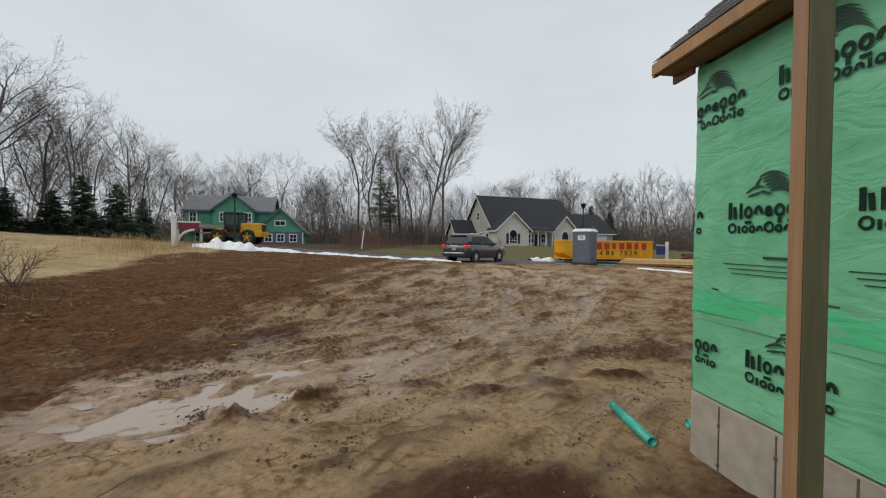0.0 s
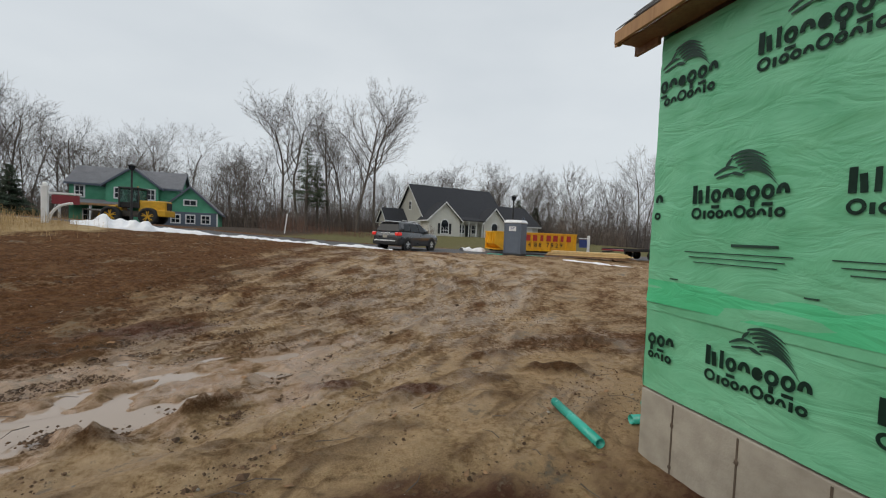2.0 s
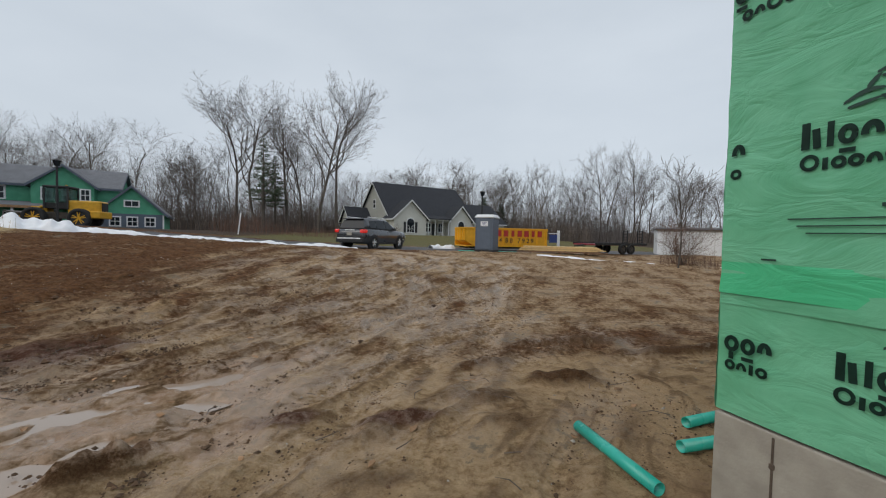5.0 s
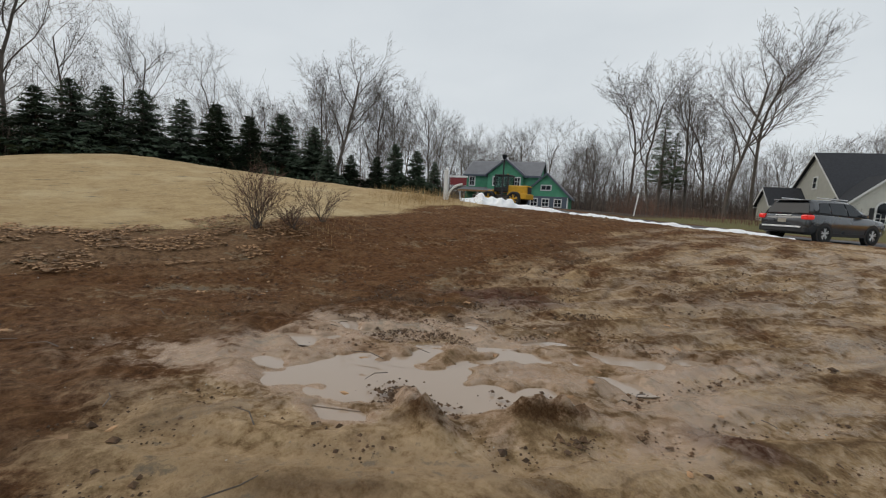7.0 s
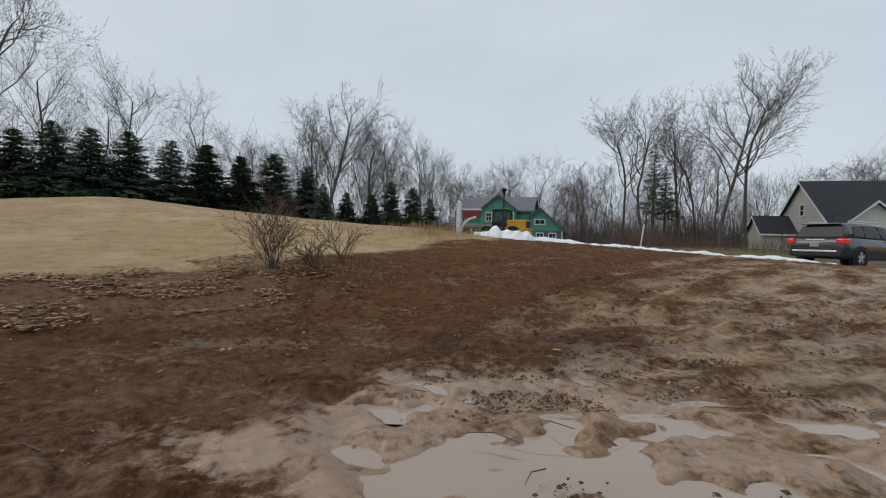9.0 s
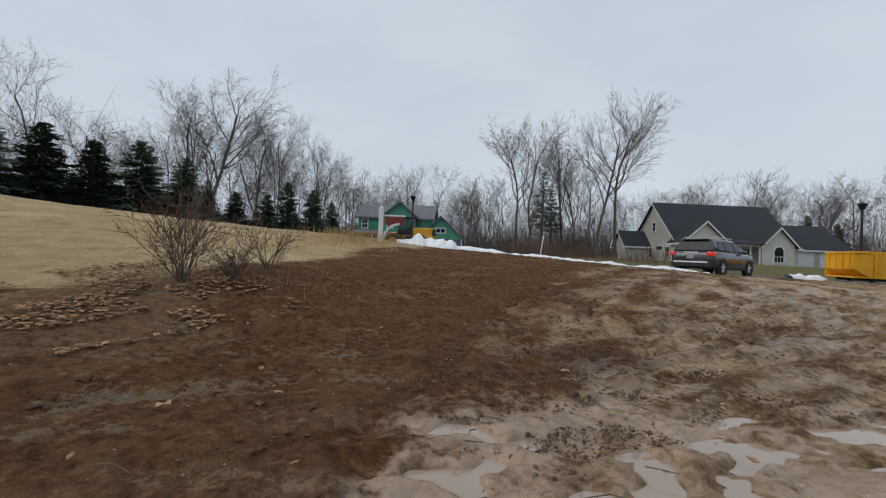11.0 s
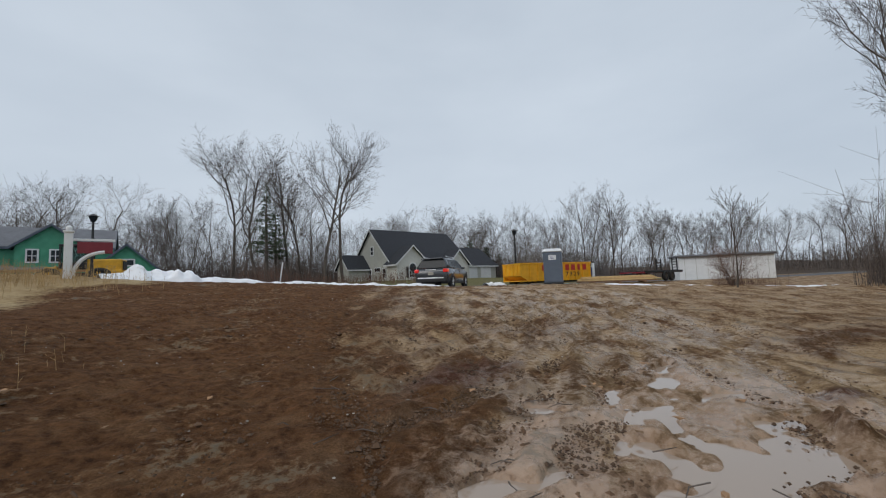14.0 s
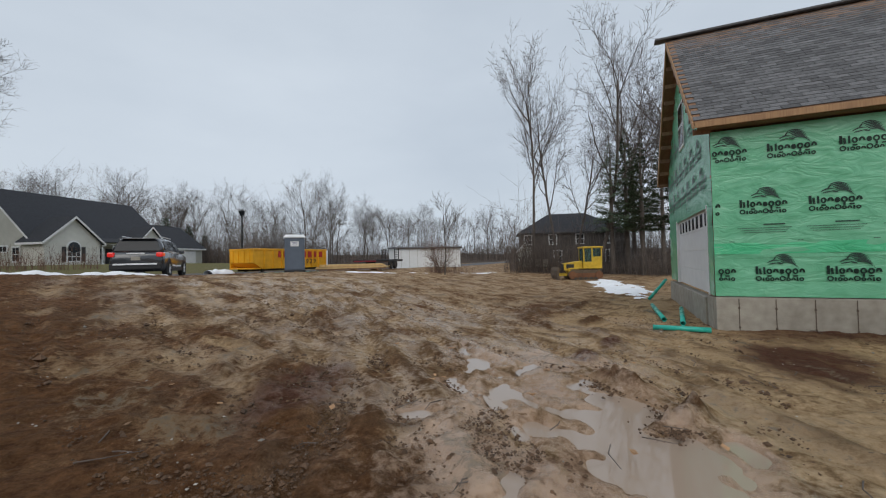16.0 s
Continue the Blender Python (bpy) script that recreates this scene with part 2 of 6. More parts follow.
def ground_material():
    """Soil, litter, straw lawn and asphalt, mixed by what lies where on the site; grain from noise."""
    m = bpy.data.materials.new("site_ground")
    m.use_nodes = True
    n, l = m.node_tree.nodes, m.node_tree.links
    b = n["Principled BSDF"]
    tc = n.new("ShaderNodeTexCoord")

    def tex(scale, detail=8, rough=0.6, stretch=None, turn=0):
        q = n.new("ShaderNodeTexNoise")
        q.inputs["Scale"].default_value, q.inputs["Detail"].default_value, q.inputs["Roughness"].default_value = scale, detail, rough
        if stretch:
            mp = n.new("ShaderNodeMapping")
            mp.inputs["Rotation"].default_value[2] = radians(-turn)
            mp.inputs["Scale"].default_value = stretch
            mp.vector_type = "POINT"
            spin = n.new("ShaderNodeVectorRotate")
            spin.rotation_type = "Z_AXIS"
            spin.inputs["Angle"].default_value = radians(-turn)
            mp.inputs["Rotation"].default_value[2] = 0
            l.new(tc.outputs["Object"], spin.inputs["Vector"])
            l.new(spin.outputs["Vector"], mp.inputs["Vector"])
            l.new(mp.outputs["Vector"], q.inputs["Vector"])
        else:
            l.new(tc.outputs["Object"], q.inputs["Vector"])
        return q.outputs["Fac"]

    def blend(fac, a, c):
        q = n.new("ShaderNodeMixRGB")
        for s, v in ((1, a), (2, c)):
            if isinstance(v, tuple):
                q.inputs[s].default_value = (*v, 1)
            else:
                l.new(v, q.inputs[s])
        l.new(fac, q.inputs[0])
        return q.outputs["Color"]

    def span(v, lo, hi, a=0.0, c=1.0):
        q = n.new("ShaderNodeMapRange")
        for s, x in (("From Min", lo), ("From Max", hi), ("To Min", a), ("To Max", c)):
            q.inputs[s].default_value = x
        l.new(v, q.inputs["Value"])
        return q.outputs["Result"]

    def layer(name):
        q = n.new("ShaderNodeAttribute")
        q.attribute_name = name
        add = n.new("ShaderNodeMath")
        add.operation = "ADD"
        l.new(q.outputs["Fac"], add.inputs[0])
        l.new(span(blotch, 0.30, 0.70, -0.5, 0.5), add.inputs[1])
        return span(add.outputs[0], 0.22, 0.78)

    big, mid, fine, grit = tex(0.35, 6), tex(1.9, 9, 0.68), tex(9, 10, 0.74), tex(48, 5, 0.75)
    crumb = n.new("ShaderNodeTexVoronoi")
    crumb.feature = "F1"
    crumb.inputs["Scale"].default_value, crumb.inputs["Detail"].default_value, crumb.inputs["Roughness"].default_value = 15, 2, 0.6
    l.new(tc.outputs["Object"], crumb.inputs["Vector"])
    mul = n.new("ShaderNodeMath")
    mul.operation = "MULTIPLY_ADD"
    drag = tex(1.0, 9, 0.66, (0.75, 1.5, 1.0), 50)
    l.new(drag, mul.inputs[0])
    mul.inputs[1].default_value = 0.8
    l.new(span(fine, 0.3, 0.7, 0.0, 0.2), mul.inputs[2])
    blotch = mul.outputs[0]

    def raw(name):
        q = n.new("ShaderNodeAttribute")
        q.attribute_name = name
        return q.outputs["Fac"]

    tan = blend(span(fine, 0.34, 0.66), (0.23, 0.142, 0.070), (0.56, 0.395, 0.23))
    tan = blend(span(big, 0.42, 0.6), tan, blend(span(grit, 0.35, 0.65), (0.28, 0.182, 0.096), (0.52, 0.366, 0.213)))
    tan = blend(span(mid, 0.54, 0.66, 0, 0.75), tan, blend(span(grit, 0.4, 0.6), (0.105, 0.056, 0.025), (0.20, 0.118, 0.058)))
    tan = blend(span(drag, 0.56, 0.68, 0, 0.5), tan, (0.52, 0.38, 0.235))
    dark = blend(span(fine, 0.34, 0.68), (0.046, 0.0205, 0.0092), (0.20, 0.097, 0.043))
    dark = blend(span(mid, 0.52, 0.62, 0, 0.65), dark, blend(span(grit, 0.4, 0.62), (0.125, 0.064, 0.029), (0.265, 0.152, 0.078)))
    dark = blend(span(grit, 0.60, 0.72), dark, (0.19, 0.12, 0.07))
    red = blend(span(fine, 0.3, 0.7), (0.055, 0.022, 0.013), (0.125, 0.058, 0.036))
    silt = blend(span(mid, 0.35, 0.62), (0.30, 0.185, 0.120), (0.43, 0.295, 0.205))
    lawn = blend(span(fine, 0.3, 0.7), (0.36, 0.25, 0.125), (0.54, 0.41, 0.235))
    lawn = blend(span(mid, 0.45, 0.68, 0, 0.7), lawn, (0.29, 0.19, 0.095))
    lawn = blend(span(big, 0.5, 0.66, 0, 0.6), lawn, (0.56, 0.45, 0.28))
    litter = blend(span(fine, 0.35, 0.65), (0.095, 0.052, 0.028), (0.25, 0.15, 0.082))
    tar = blend(span(grit, 0.3, 0.7), (0.10, 0.10, 0.105), (0.17, 0.17, 0.175))
    woods = blend(span(mid, 0.3, 0.7), (0.045, 0.034, 0.027), (0.10, 0.074, 0.056))
    grass = blend(span(fine, 0.3, 0.7), (0.085, 0.088, 0.036), (0.20, 0.17, 0.078))
    c = blend(layer("tan_soil"), dark, tan)
    c = blend(raw("smear"), c, blend(span(fine, 0.35, 0.65), (0.23, 0.152, 0.085), (0.40, 0.285, 0.175)))
    c = blend(raw("scrape"), c, blend(span(grit, 0.35, 0.65), (0.05, 0.025, 0.012), (0.14, 0.078, 0.039)))
    c = blend(layer("silt"), c, silt)
    c = blend(layer("red_soil"), c, red)
    c = blend(layer("litter"), c, litter)
    c = blend(layer("lawn"), c, lawn)
    c = blend(layer("verge"), c, grass)
    c = blend(layer("woods"), c, woods)
    c = blend(layer("asphalt"), c, tar)
    wet = n.new("ShaderNodeAttribute")
    wet.attribute_name = "wet"
    wetf = n.new("ShaderNodeMath")
    wetf.operation = "MULTIPLY"
    l.new(wet.outputs["Fac"], wetf.inputs[0])
    l.new(span(blotch, 0.44, 0.54), wetf.inputs[1])
    l.new(blend(span(wetf.outputs[0], 0, 1, 0, 0.45), c, (0.34, 0.235, 0.15)), b.inputs["Base Color"])
    l.new(span(wetf.outputs[0], 0, 1, 0.8, 0.10), b.inputs["Roughness"])
    l.new(span(wetf.outputs[0], 0, 1, 0.06, 0.6), b.inputs["Specular IOR Level"])
    bn = n.new("ShaderNodeBump")
    bn.inputs["Distance"].default_value = 0.06
    mixh = n.new("ShaderNodeMath")
    mixh.operation = "MULTIPLY_ADD"
    l.new(grit, mixh.inputs[0])
    mixh.inputs[1].default_value = 0.28
    l.new(fine, mixh.inputs[2])
    mixv = n.new("ShaderNodeMath")
    mixv.operation = "MULTIPLY_ADD"
    l.new(span(crumb.outputs["Distance"], 0.0, 0.5, 1.0, 0.0), mixv.inputs[0])
    mixv.inputs[1].default_value = 0.22
    l.new(mixh.outputs[0], mixv.inputs[2])
    l.new(mixv.outputs[0], bn.inputs["Height"])
    damp = span(wetf.outputs[0], 0, 1, 1.0, 0.38)
    l.new(damp, bn.inputs["Strength"])
    l.new(bn.outputs["Normal"], b.inputs["Normal"])
    return m


M_GROUND = ground_material()


# ---- building helpers ----
def thing(name, m, label, category, group="", kind=""):
    ob = new(name)
    ob.empty_display_size = 0.1
    ob.matrix_basis = m
    return tagged(ob, label, category, group, kind)


def part(name, bm, mat, parent, label="", smooth=False, m=None, kind=""):
    me = bpy.data.meshes.new(name)
    if isinstance(bm, tuple):
        me.from_pydata(bm[0].tolist() if hasattr(bm[0], "tolist") else bm[0], [], bm[1].tolist() if hasattr(bm[1], "tolist") else bm[1])
    else:
        bm.to_mesh(me)
        bm.free()
    if smooth:
        me.polygons.foreach_set("use_smooth", [True] * len(me.polygons))
    me.materials.append(mat)
    ob = new(name, me)
    if parent:
        ob.parent = parent
    if m is not None:
        ob.matrix_basis = m
    if label or kind:
        tagged(ob, label, kind=kind)
    return ob


def box(bm, c, s, m=None, bevel=0.0):
    """A box of size s round c, its edges rounded by bevel."""
    got = bmesh.ops.create_cube(bm, size=1.0)["verts"]
    for v in got:
        v.co = Vector((v.co.x * s[0], v.co.y * s[1], v.co.z * s[2]))
    if bevel:
        edges = list({e for v in got for e in v.link_edges})
        out = bmesh.ops.bevel(bm, geom=edges, offset=bevel, segments=2, affect="EDGES", profile=0.5)
        got = list({v for f in out["faces"] for v in f.verts} | {v for v in got if v.is_valid})
    t = Matrix.Translation(c) if m is None else m @ Matrix.Translation(c)
    for v in got:
        v.co = t @ v.co
    return got


def rod(bm, a, b, r0, r1=None, sides=10, caps=True):
    a, b = Vector(a), Vector(b)
    d = b - a
    got = bmesh.ops.create_cone(bm, cap_ends=caps, segments=sides, radius1=r0, radius2=r0 if r1 is None else r1, depth=d.length)["verts"]
    t = Matrix.Translation((a + b) / 2) @ d.to_track_quat("Z", "Y").to_matrix().to_4x4()
    for v in got:
        v.co = t @ v.co
    return got


def prism(bm, outline, axis, lo, hi):
    """A solid from a closed outline of (a, b) pairs, drawn out along an axis from lo to hi."""
    def at(p, q):
        return {"x": (q, p[0], p[1]), "y": (p[0], q, p[1]), "z": (p[0], p[1], q)}[axis]
    v0 = [bm.verts.new(at(p, lo)) for p in outline]
    v1 = [bm.verts.new(at(p, hi)) for p in outline]
    bm.faces.new(v0)
    bm.faces.new(v1[::-1])
    for i in range(len(outline)):
        j = (i + 1) % len(outline)
        bm.faces.new((v0[j], v0[i], v1[i], v1[j]))
    bmesh.ops.recalc_face_normals(bm, faces=bm.faces[:])
    return v0 + v1


def B(c, s, m=None, bevel=0.0):
    bm = bmesh.new()
    box(bm, c, s, m, bevel)
    return bm


def R(a, b, r0, r1=None, sides=10):
    bm = bmesh.new()
    rod(bm, a, b, r0, r1, sides)
    return bm


def P(outline, axis, lo, hi):
    bm = bmesh.new()
    prism(bm, outline, axis, lo, hi)
    return bm


def lattice(ix, iy, seed):
    h = (ix.astype(np.int64) * 374761393 + iy.astype(np.int64) * 668265263 + seed * 974634777) & 0x7FFFFFFF
    h = ((h ^ (h >> 13)) * 1274126177) & 0x7FFFFFFF
    return ((h ^ (h >> 16)) & 0xFFFFF) / 1048575.0


def grain(x, y, size, seed=0):
    """Smooth noise between -1 and 1 with bumps of about the given size in metres."""
    x, y = np.asarray(x, float) / size, np.asarray(y, float) / size
    ix, iy = np.floor(x), np.floor(y)
    fx, fy = x - ix, y - iy
    fx, fy = fx * fx * fx * (fx * (fx * 6 - 15) + 10), fy * fy * fy * (fy * (fy * 6 - 15) + 10)
    a, b, c, d = (lattice(ix + i, iy + j, seed) for i, j in ((0, 0), (1, 0), (0, 1), (1, 1)))
    return 2 * ((a * (1 - fx) + b * fx) * (1 - fy) + (c * (1 - fx) + d * fx) * fy) - 1


def ramp01(v, lo, hi):
    t = np.clip((np.asarray(v, float) - lo) / (hi - lo), 0, 1)
    return t * t * (3 - 2 * t)


def road_edge(x):
    return 22.6 + 0.28 * np.asarray(x, float)


def base_height(x, y):
    """The lie of the land: a low muddy yard, a bank up to the road, a straw field swelling to one side, woods on rising ground."""
    x, y = np.asarray(x, float), np.asarray(y, float)
    zr = np.where(x < 0, 0.45 - 0.045 * np.maximum(x, -16), 0.45 - 0.012 * np.minimum(x, 40))
    d = (road_edge(x) - y) / 1.04
    s = np.clip(d / 14.0, 0, 1)
    s = 0.45 * s + 0.55 * ramp01(s, 0, 1)
    z = zr + (-0.82 - zr) * s
    back = ramp01(-d, 8, 34)
    z = z + back * (1.15 - zr) * ramp01(-x, -60, -10)
    z = z + 2.15 * np.exp(-(((x + 40) / 21) ** 2 + ((y - 4) / 22) ** 2)) + 0.5 * ramp01(-x, 7.0, 12) * ramp01(-y, -14, -8)
    z = z + 0.32 * np.exp(-(((x - 1.3) / 2.2) ** 2 + ((y + 1.2) / 2.4) ** 2))
    z = z + 0.14 * np.exp(-(((x - 3.4) / 1.0) ** 2)) * ramp01(-y, -5.6, -3) + 0.10 * np.exp(-(((x - 6) / 5) ** 2 + ((y - 6) / 1.8) ** 2))
    far = np.hypot(x, y - 10)
    z = z + 3.6 * ramp01(far, 95, 190) * (1 + 0.6 * grain(x, y, 45.0, 97))
    return z


def on_ground(x, y, up=0.0):
    return float(base_height(x, y)) + up


# ---- ground ----
def steps(dense_lo, dense_hi, fine, lo, hi, growth=1.13, mid=None):
    a = list(np.arange(dense_lo, dense_hi + fine / 2, fine))
    s, v = fine, a[-1]
    while v < hi:
        s = min(s * growth, 40)
        if mid and v < mid[0]:
            s = min(s, mid[1])
        v += s
        a.append(v)
    s, v, left = fine, a[0], []
    while v > lo:
        s = min(s * growth, 40)
        v -= s
        left.append(v)
    return np.array(left[::-1] + a)


def oval(x, y, cx, cy, along, across, turn):
    c, s = math.cos(radians(turn)), math.sin(radians(turn))
    u, v = (x - cx) * c + (y - cy) * s, -(x - cx) * s + (y - cy) * c
    return np.hypot(u / along, v / across)


PUDDLES = [(-3.2, 5.15, 1.55, 0.44, 36), (-3.3, 5.95, 0.45, 0.24, 50), (-2.5, 6.76, 0.58, 0.23, 36), (-1.55, 7.85, 0.55, 0.22, 30),
           (-2.1, 5.85, 0.6, 0.3, 20), (-4.6, 5.2, 0.4, 0.16, 40), (-1.35, 7.05, 0.34, 0.13, 30), (-0.7, 8.5, 0.4, 0.16, 40),
           (-2.5, 7.45, 0.30, 0.12, 60), (-3.5, 7.25, 0.34, 0.14, -30), (-2.78, 4.45, 0.30, 0.12, 30), (-4.75, 5.85, 0.42, 0.13, 10)]
RUTS = [((-4.6, 4.3), (-1.6, 6.4), (2.2, 13.5)), ((-4.2, 5.9), (-1.6, 7.4), (0.6, 14.5)), ((-1.2, 6.6), (1.2, 10), (0.4, 19)), ((0.4, 7.2), (2.4, 11), (1.6, 20)),
        ((-3.4, 8.4), (0, 12), (5, 19)), ((-5.5, 9.0), (-1, 12), (3, 18)), ((-1.0, 8.6), (3, 12.5), (4.5, 19)), ((-2.4, 3.2), (0.2, 5.0), (4, 9.5)),
        ((-3.2, 9.4), (-3.6, 12.5), (-1.2, 19)), ((-4.4, 10.2), (-4.4, 13.5), (-2.4, 19.5))]


def near_curve(x, y, p, n=18):
    """Distance to a bent line through three points, and how many metres along it lies."""
    best, where, run = np.full(x.shape, 99.0), np.zeros(x.shape), 0.0
    def at(t):
        return ((1 - t) ** 2 * p[0][0] + 2 * t * (1 - t) * p[1][0] + t * t * p[2][0], (1 - t) ** 2 * p[0][1] + 2 * t * (1 - t) * p[1][1] + t * t * p[2][1])
    for i in range(n):
        (ax, ay), (bx, by) = at(i / n), at((i + 1) / n)
        dx, dy = bx - ax, by - ay
        size = math.hypot(dx, dy)
        t = np.clip(((x - ax) * dx + (y - ay) * dy) / size ** 2, 0, 1)
        d = np.hypot(x - ax - t * dx, y - ay - t * dy)
        w = d < best
        best, where = np.where(w, d, best), np.where(w, run + t * size, where)
        run += size
    return best, where


def build_ground():
    xs, ys = steps(-9.5, 4.6, 0.038, -650, 650), steps(1.5, 13.0, 0.038, -420, 700, mid=(25, 0.10))
    X, Y = np.meshgrid(xs, ys)
    Z = base_height(X, Y)
    d = (road_edge(X) - Y) / 1.04
    lawn = ramp01(-X + 0.9 * grain(X, Y, 3, 5), 11.2, 12.6) * ramp01(-Y, -21, -16.5) + ramp01(-X, 14, 16) * ramp01(-Y, -24, -20)
    lawn = np.clip(lawn, 0, 1) * ramp01(X, -75, -70)
    litter = np.clip(ramp01(-X + 0.8 * grain(X, Y, 1.2, 6), 8.6, 10.2) * ramp01(X, -13.8, -11.2) * ramp01(-Y, -9.5, -6.0), 0, 1)
    road = ramp01(-d, 0.0, 0.25) * ramp01(d, -7.4, -7.15) * ramp01(X, -60, -58)
    verge = ramp01(-d, 7.3, 7.8) * ramp01(np.hypot(X - 8, Y - 50), 34, 26) * ramp01(X, -12, -6)
    r = np.hypot(X, Y - 10)
    woods = np.clip(ramp01(r, 74, 82) + ramp01(-d, 7.8, 11) * (1 - verge) + ramp01(X - 0.2 * Y, 27, 32) * ramp01(-Y, -24, -20), 0, 1) * (1 - road)
    yard = (1 - lawn) * (1 - road) * (1 - verge) * (1 - woods) * ramp01(r, 60, 40)
    tan = 0.92 * ramp01(X + 0.25 * (Y - 6) + 1.3 * grain(X, Y, 1.9, 2) + 0.5 * grain(X, Y, 0.6, 3), -6.2, -2.6) * ramp01(-Y + 1.2 * grain(X, Y, 2.0, 4), -10.6, -6.8)
    slope = ramp01(Y, 7.5, 9.5)
    streak = np.zeros_like(X)
    lug = np.zeros_like(X)
    dent = np.zeros_like(X)
    smear = np.zeros_like(X)
    scrape = np.zeros_like(X)
    sel = (np.abs(X) < 20) & (Y > -4) & (Y < 26)
    xs_, ys_ = X[sel], Y[sel]
    for i, p in enumerate(RUTS):
        q, w = near_curve(xs_, ys_, p)
        q = q + 0.16 * grain(xs_, ys_, 2.4, 31) + 0.05 * grain(xs_, ys_, 0.5, 32)
        broken = ramp01(grain(w, q * 0.4, 1.3, 33 + i) + 0.35 * grain(xs_, ys_, 0.35, 34), -0.25, 0.35)
        for off in (0.0, 1.55):
            e = np.abs(q - off)
            a = np.exp(-(e / 0.14) ** 2)
            dent[sel] -= (0.034 * a - 0.026 * np.exp(-((e - 0.30) / 0.10) ** 2)) * (0.4 + 0.6 * broken)
            lug[sel] += a * np.sin(w * 26) * broken
            lines = ramp01(grain(q * 1.0, w * 0.07, 0.075, 35 + i), -0.15, 0.55)
            smear[sel] = np.maximum(smear[sel], np.exp(-(e / 0.36) ** 4) * lines * broken)
            scrape[sel] = np.maximum(scrape[sel], np.exp(-((e - 0.34) / 0.12) ** 2) * (1 - 0.6 * lines) * ramp01(grain(xs_, ys_, 0.7, 36 + i), -0.3, 0.4))
            streak[sel] = np.maximum(streak[sel], np.exp(-(e / 0.4) ** 2))
    uphill = ramp01(Y, 6.5, 9.0) * ramp01(-Y, -25, -21)
    smear, scrape = 0.75 * smear * (0.45 + 0.55 * uphill) * ramp01(X + 1.2 * grain(X, Y, 1.4, 37), -5.8, -2.6), 0.75 * scrape * ramp01(X + 1.2 * grain(X, Y, 1.4, 38), -7, -3.4)
    ct, st = math.cos(radians(55)), math.sin(radians(55))
    run, cross = X * ct + Y * st + 0.3 * grain(X, Y, 1.1, 43), -X * st + Y * ct + 0.25 * grain(X, Y, 0.9, 44)
    furrow = np.maximum(ramp01(1 - np.abs(grain(run / 2.6, cross, 0.42, 45)), 0.80, 0.97), 0.8 * ramp01(1 - np.abs(grain(run / 1.5, cross, 0.21, 46)), 0.82, 0.97))
    furrow *= ramp01(grain(X, Y, 1.3, 47) + 0.5 * grain(X, Y, 0.35, 48), -0.25, 0.35) * ramp01(X, -8, -5) * ramp01(Y, 2.2, 4.5) * ramp01(-Y, -22, -17) * (1 - 0.7 * ramp01(X, 0.5, 3) * ramp01(-Y, -6.5, -4))
    scrape = np.maximum(scrape, 0.72 * furrow)
    dent = dent + 0.022 * furrow * (1 + 0.8 * grain(X, Y, 0.09, 49))
    tan = 0.08 + 0.84 * tan
    tan = np.maximum(tan, slope * np.clip(0.26 + 0.5 * streak + 0.3 * grain(X, Y, 1.3, 9) + 0.2 * grain(X, Y, 0.45, 8), 0, 0.85) * ramp01(X + 1.2 * grain(X, Y, 1.6, 7) + 0.6 * grain(X, Y, 0.5, 6), -6.5, -1.8))
    tan = np.clip(np.maximum(tan, 0.55 * ramp01(X, 1.5, 4) * ramp01(Y, 3, 5)) + 0.3 * np.exp(-((X - 3.5) / 3.5) ** 2 - ((Y - 7) / 2.0) ** 2), 0, 0.9)
    tan *= 1 - 0.9 * np.exp(-(oval(X, Y, 5.5, 9.6, 2.6, 0.7, 10)) ** 2)
    red = np.zeros_like(X)
    for cx, cy, a, b, turn in ((1.2, 3.6, 1.3, 0.9, 10), (-0.25, 6.5, 0.42, 0.24, 10), (1.02, 6.4, 0.5, 0.2, 5), (4.4, 2.6, 2.8, 1.7, -60), (-4.0, 8.8, 1.2, 0.5, 30)):
        red = np.maximum(red, 0.9 * np.exp(-oval(X, Y, cx, cy, a, b, turn) ** 4))
    for cx, cy, a, b, turn in ((-2.5, 5.0, 0.34, 0.11, 150), (-1.45, 5.75, 0.42, 0.12, 50), (-2.1, 4.9, 0.16, 0.1, 10), (2.4, 8.2, 0.5, 0.16, 15), (4.6, 9.4, 1.3, 0.2, 5), (3.3, 7.4, 0.45, 0.2, -10), (6.5, 8.7, 1.6, 0.2, 4)):
        tan = tan * (1 - 0.95 * np.exp(-oval(X, Y, cx, cy, a, b, turn) ** 4))
    tread = np.exp(-oval(X, Y, -3.7, 11.0, 0.9, 0.3, 100) ** 6)
    tan = np.maximum(tan, 0.85 * tread)
    wet = np.zeros_like(X)
    hole = np.zeros_like(X)
    for cx, cy, a, b, turn in PUDDLES:
        o = oval(X + 0.22 * grain(X, Y, 0.6, 21) + 0.07 * grain(X, Y, 0.2, 24), Y + 0.18 * grain(X, Y, 0.55, 22) + 0.06 * grain(X, Y, 0.18, 25), cx, cy, a, b, turn) + 0.20 * grain(X, Y, 0.25, 23) + 0.10 * grain(X, Y, 0.11, 26)
        flat = np.clip(2.0 - oval(X, Y, cx, cy, a * 1.1, b * 1.3, turn), 0, 1)
        Z = Z + (base_height(cx, cy) - base_height(X, Y)) * flat * (flat > 0)
        hole = np.maximum(hole, np.clip(1.25 - o, 0, 1))
        wet = np.maximum(wet, np.exp(-np.maximum(o - 1, 0) ** 2 / 0.9))
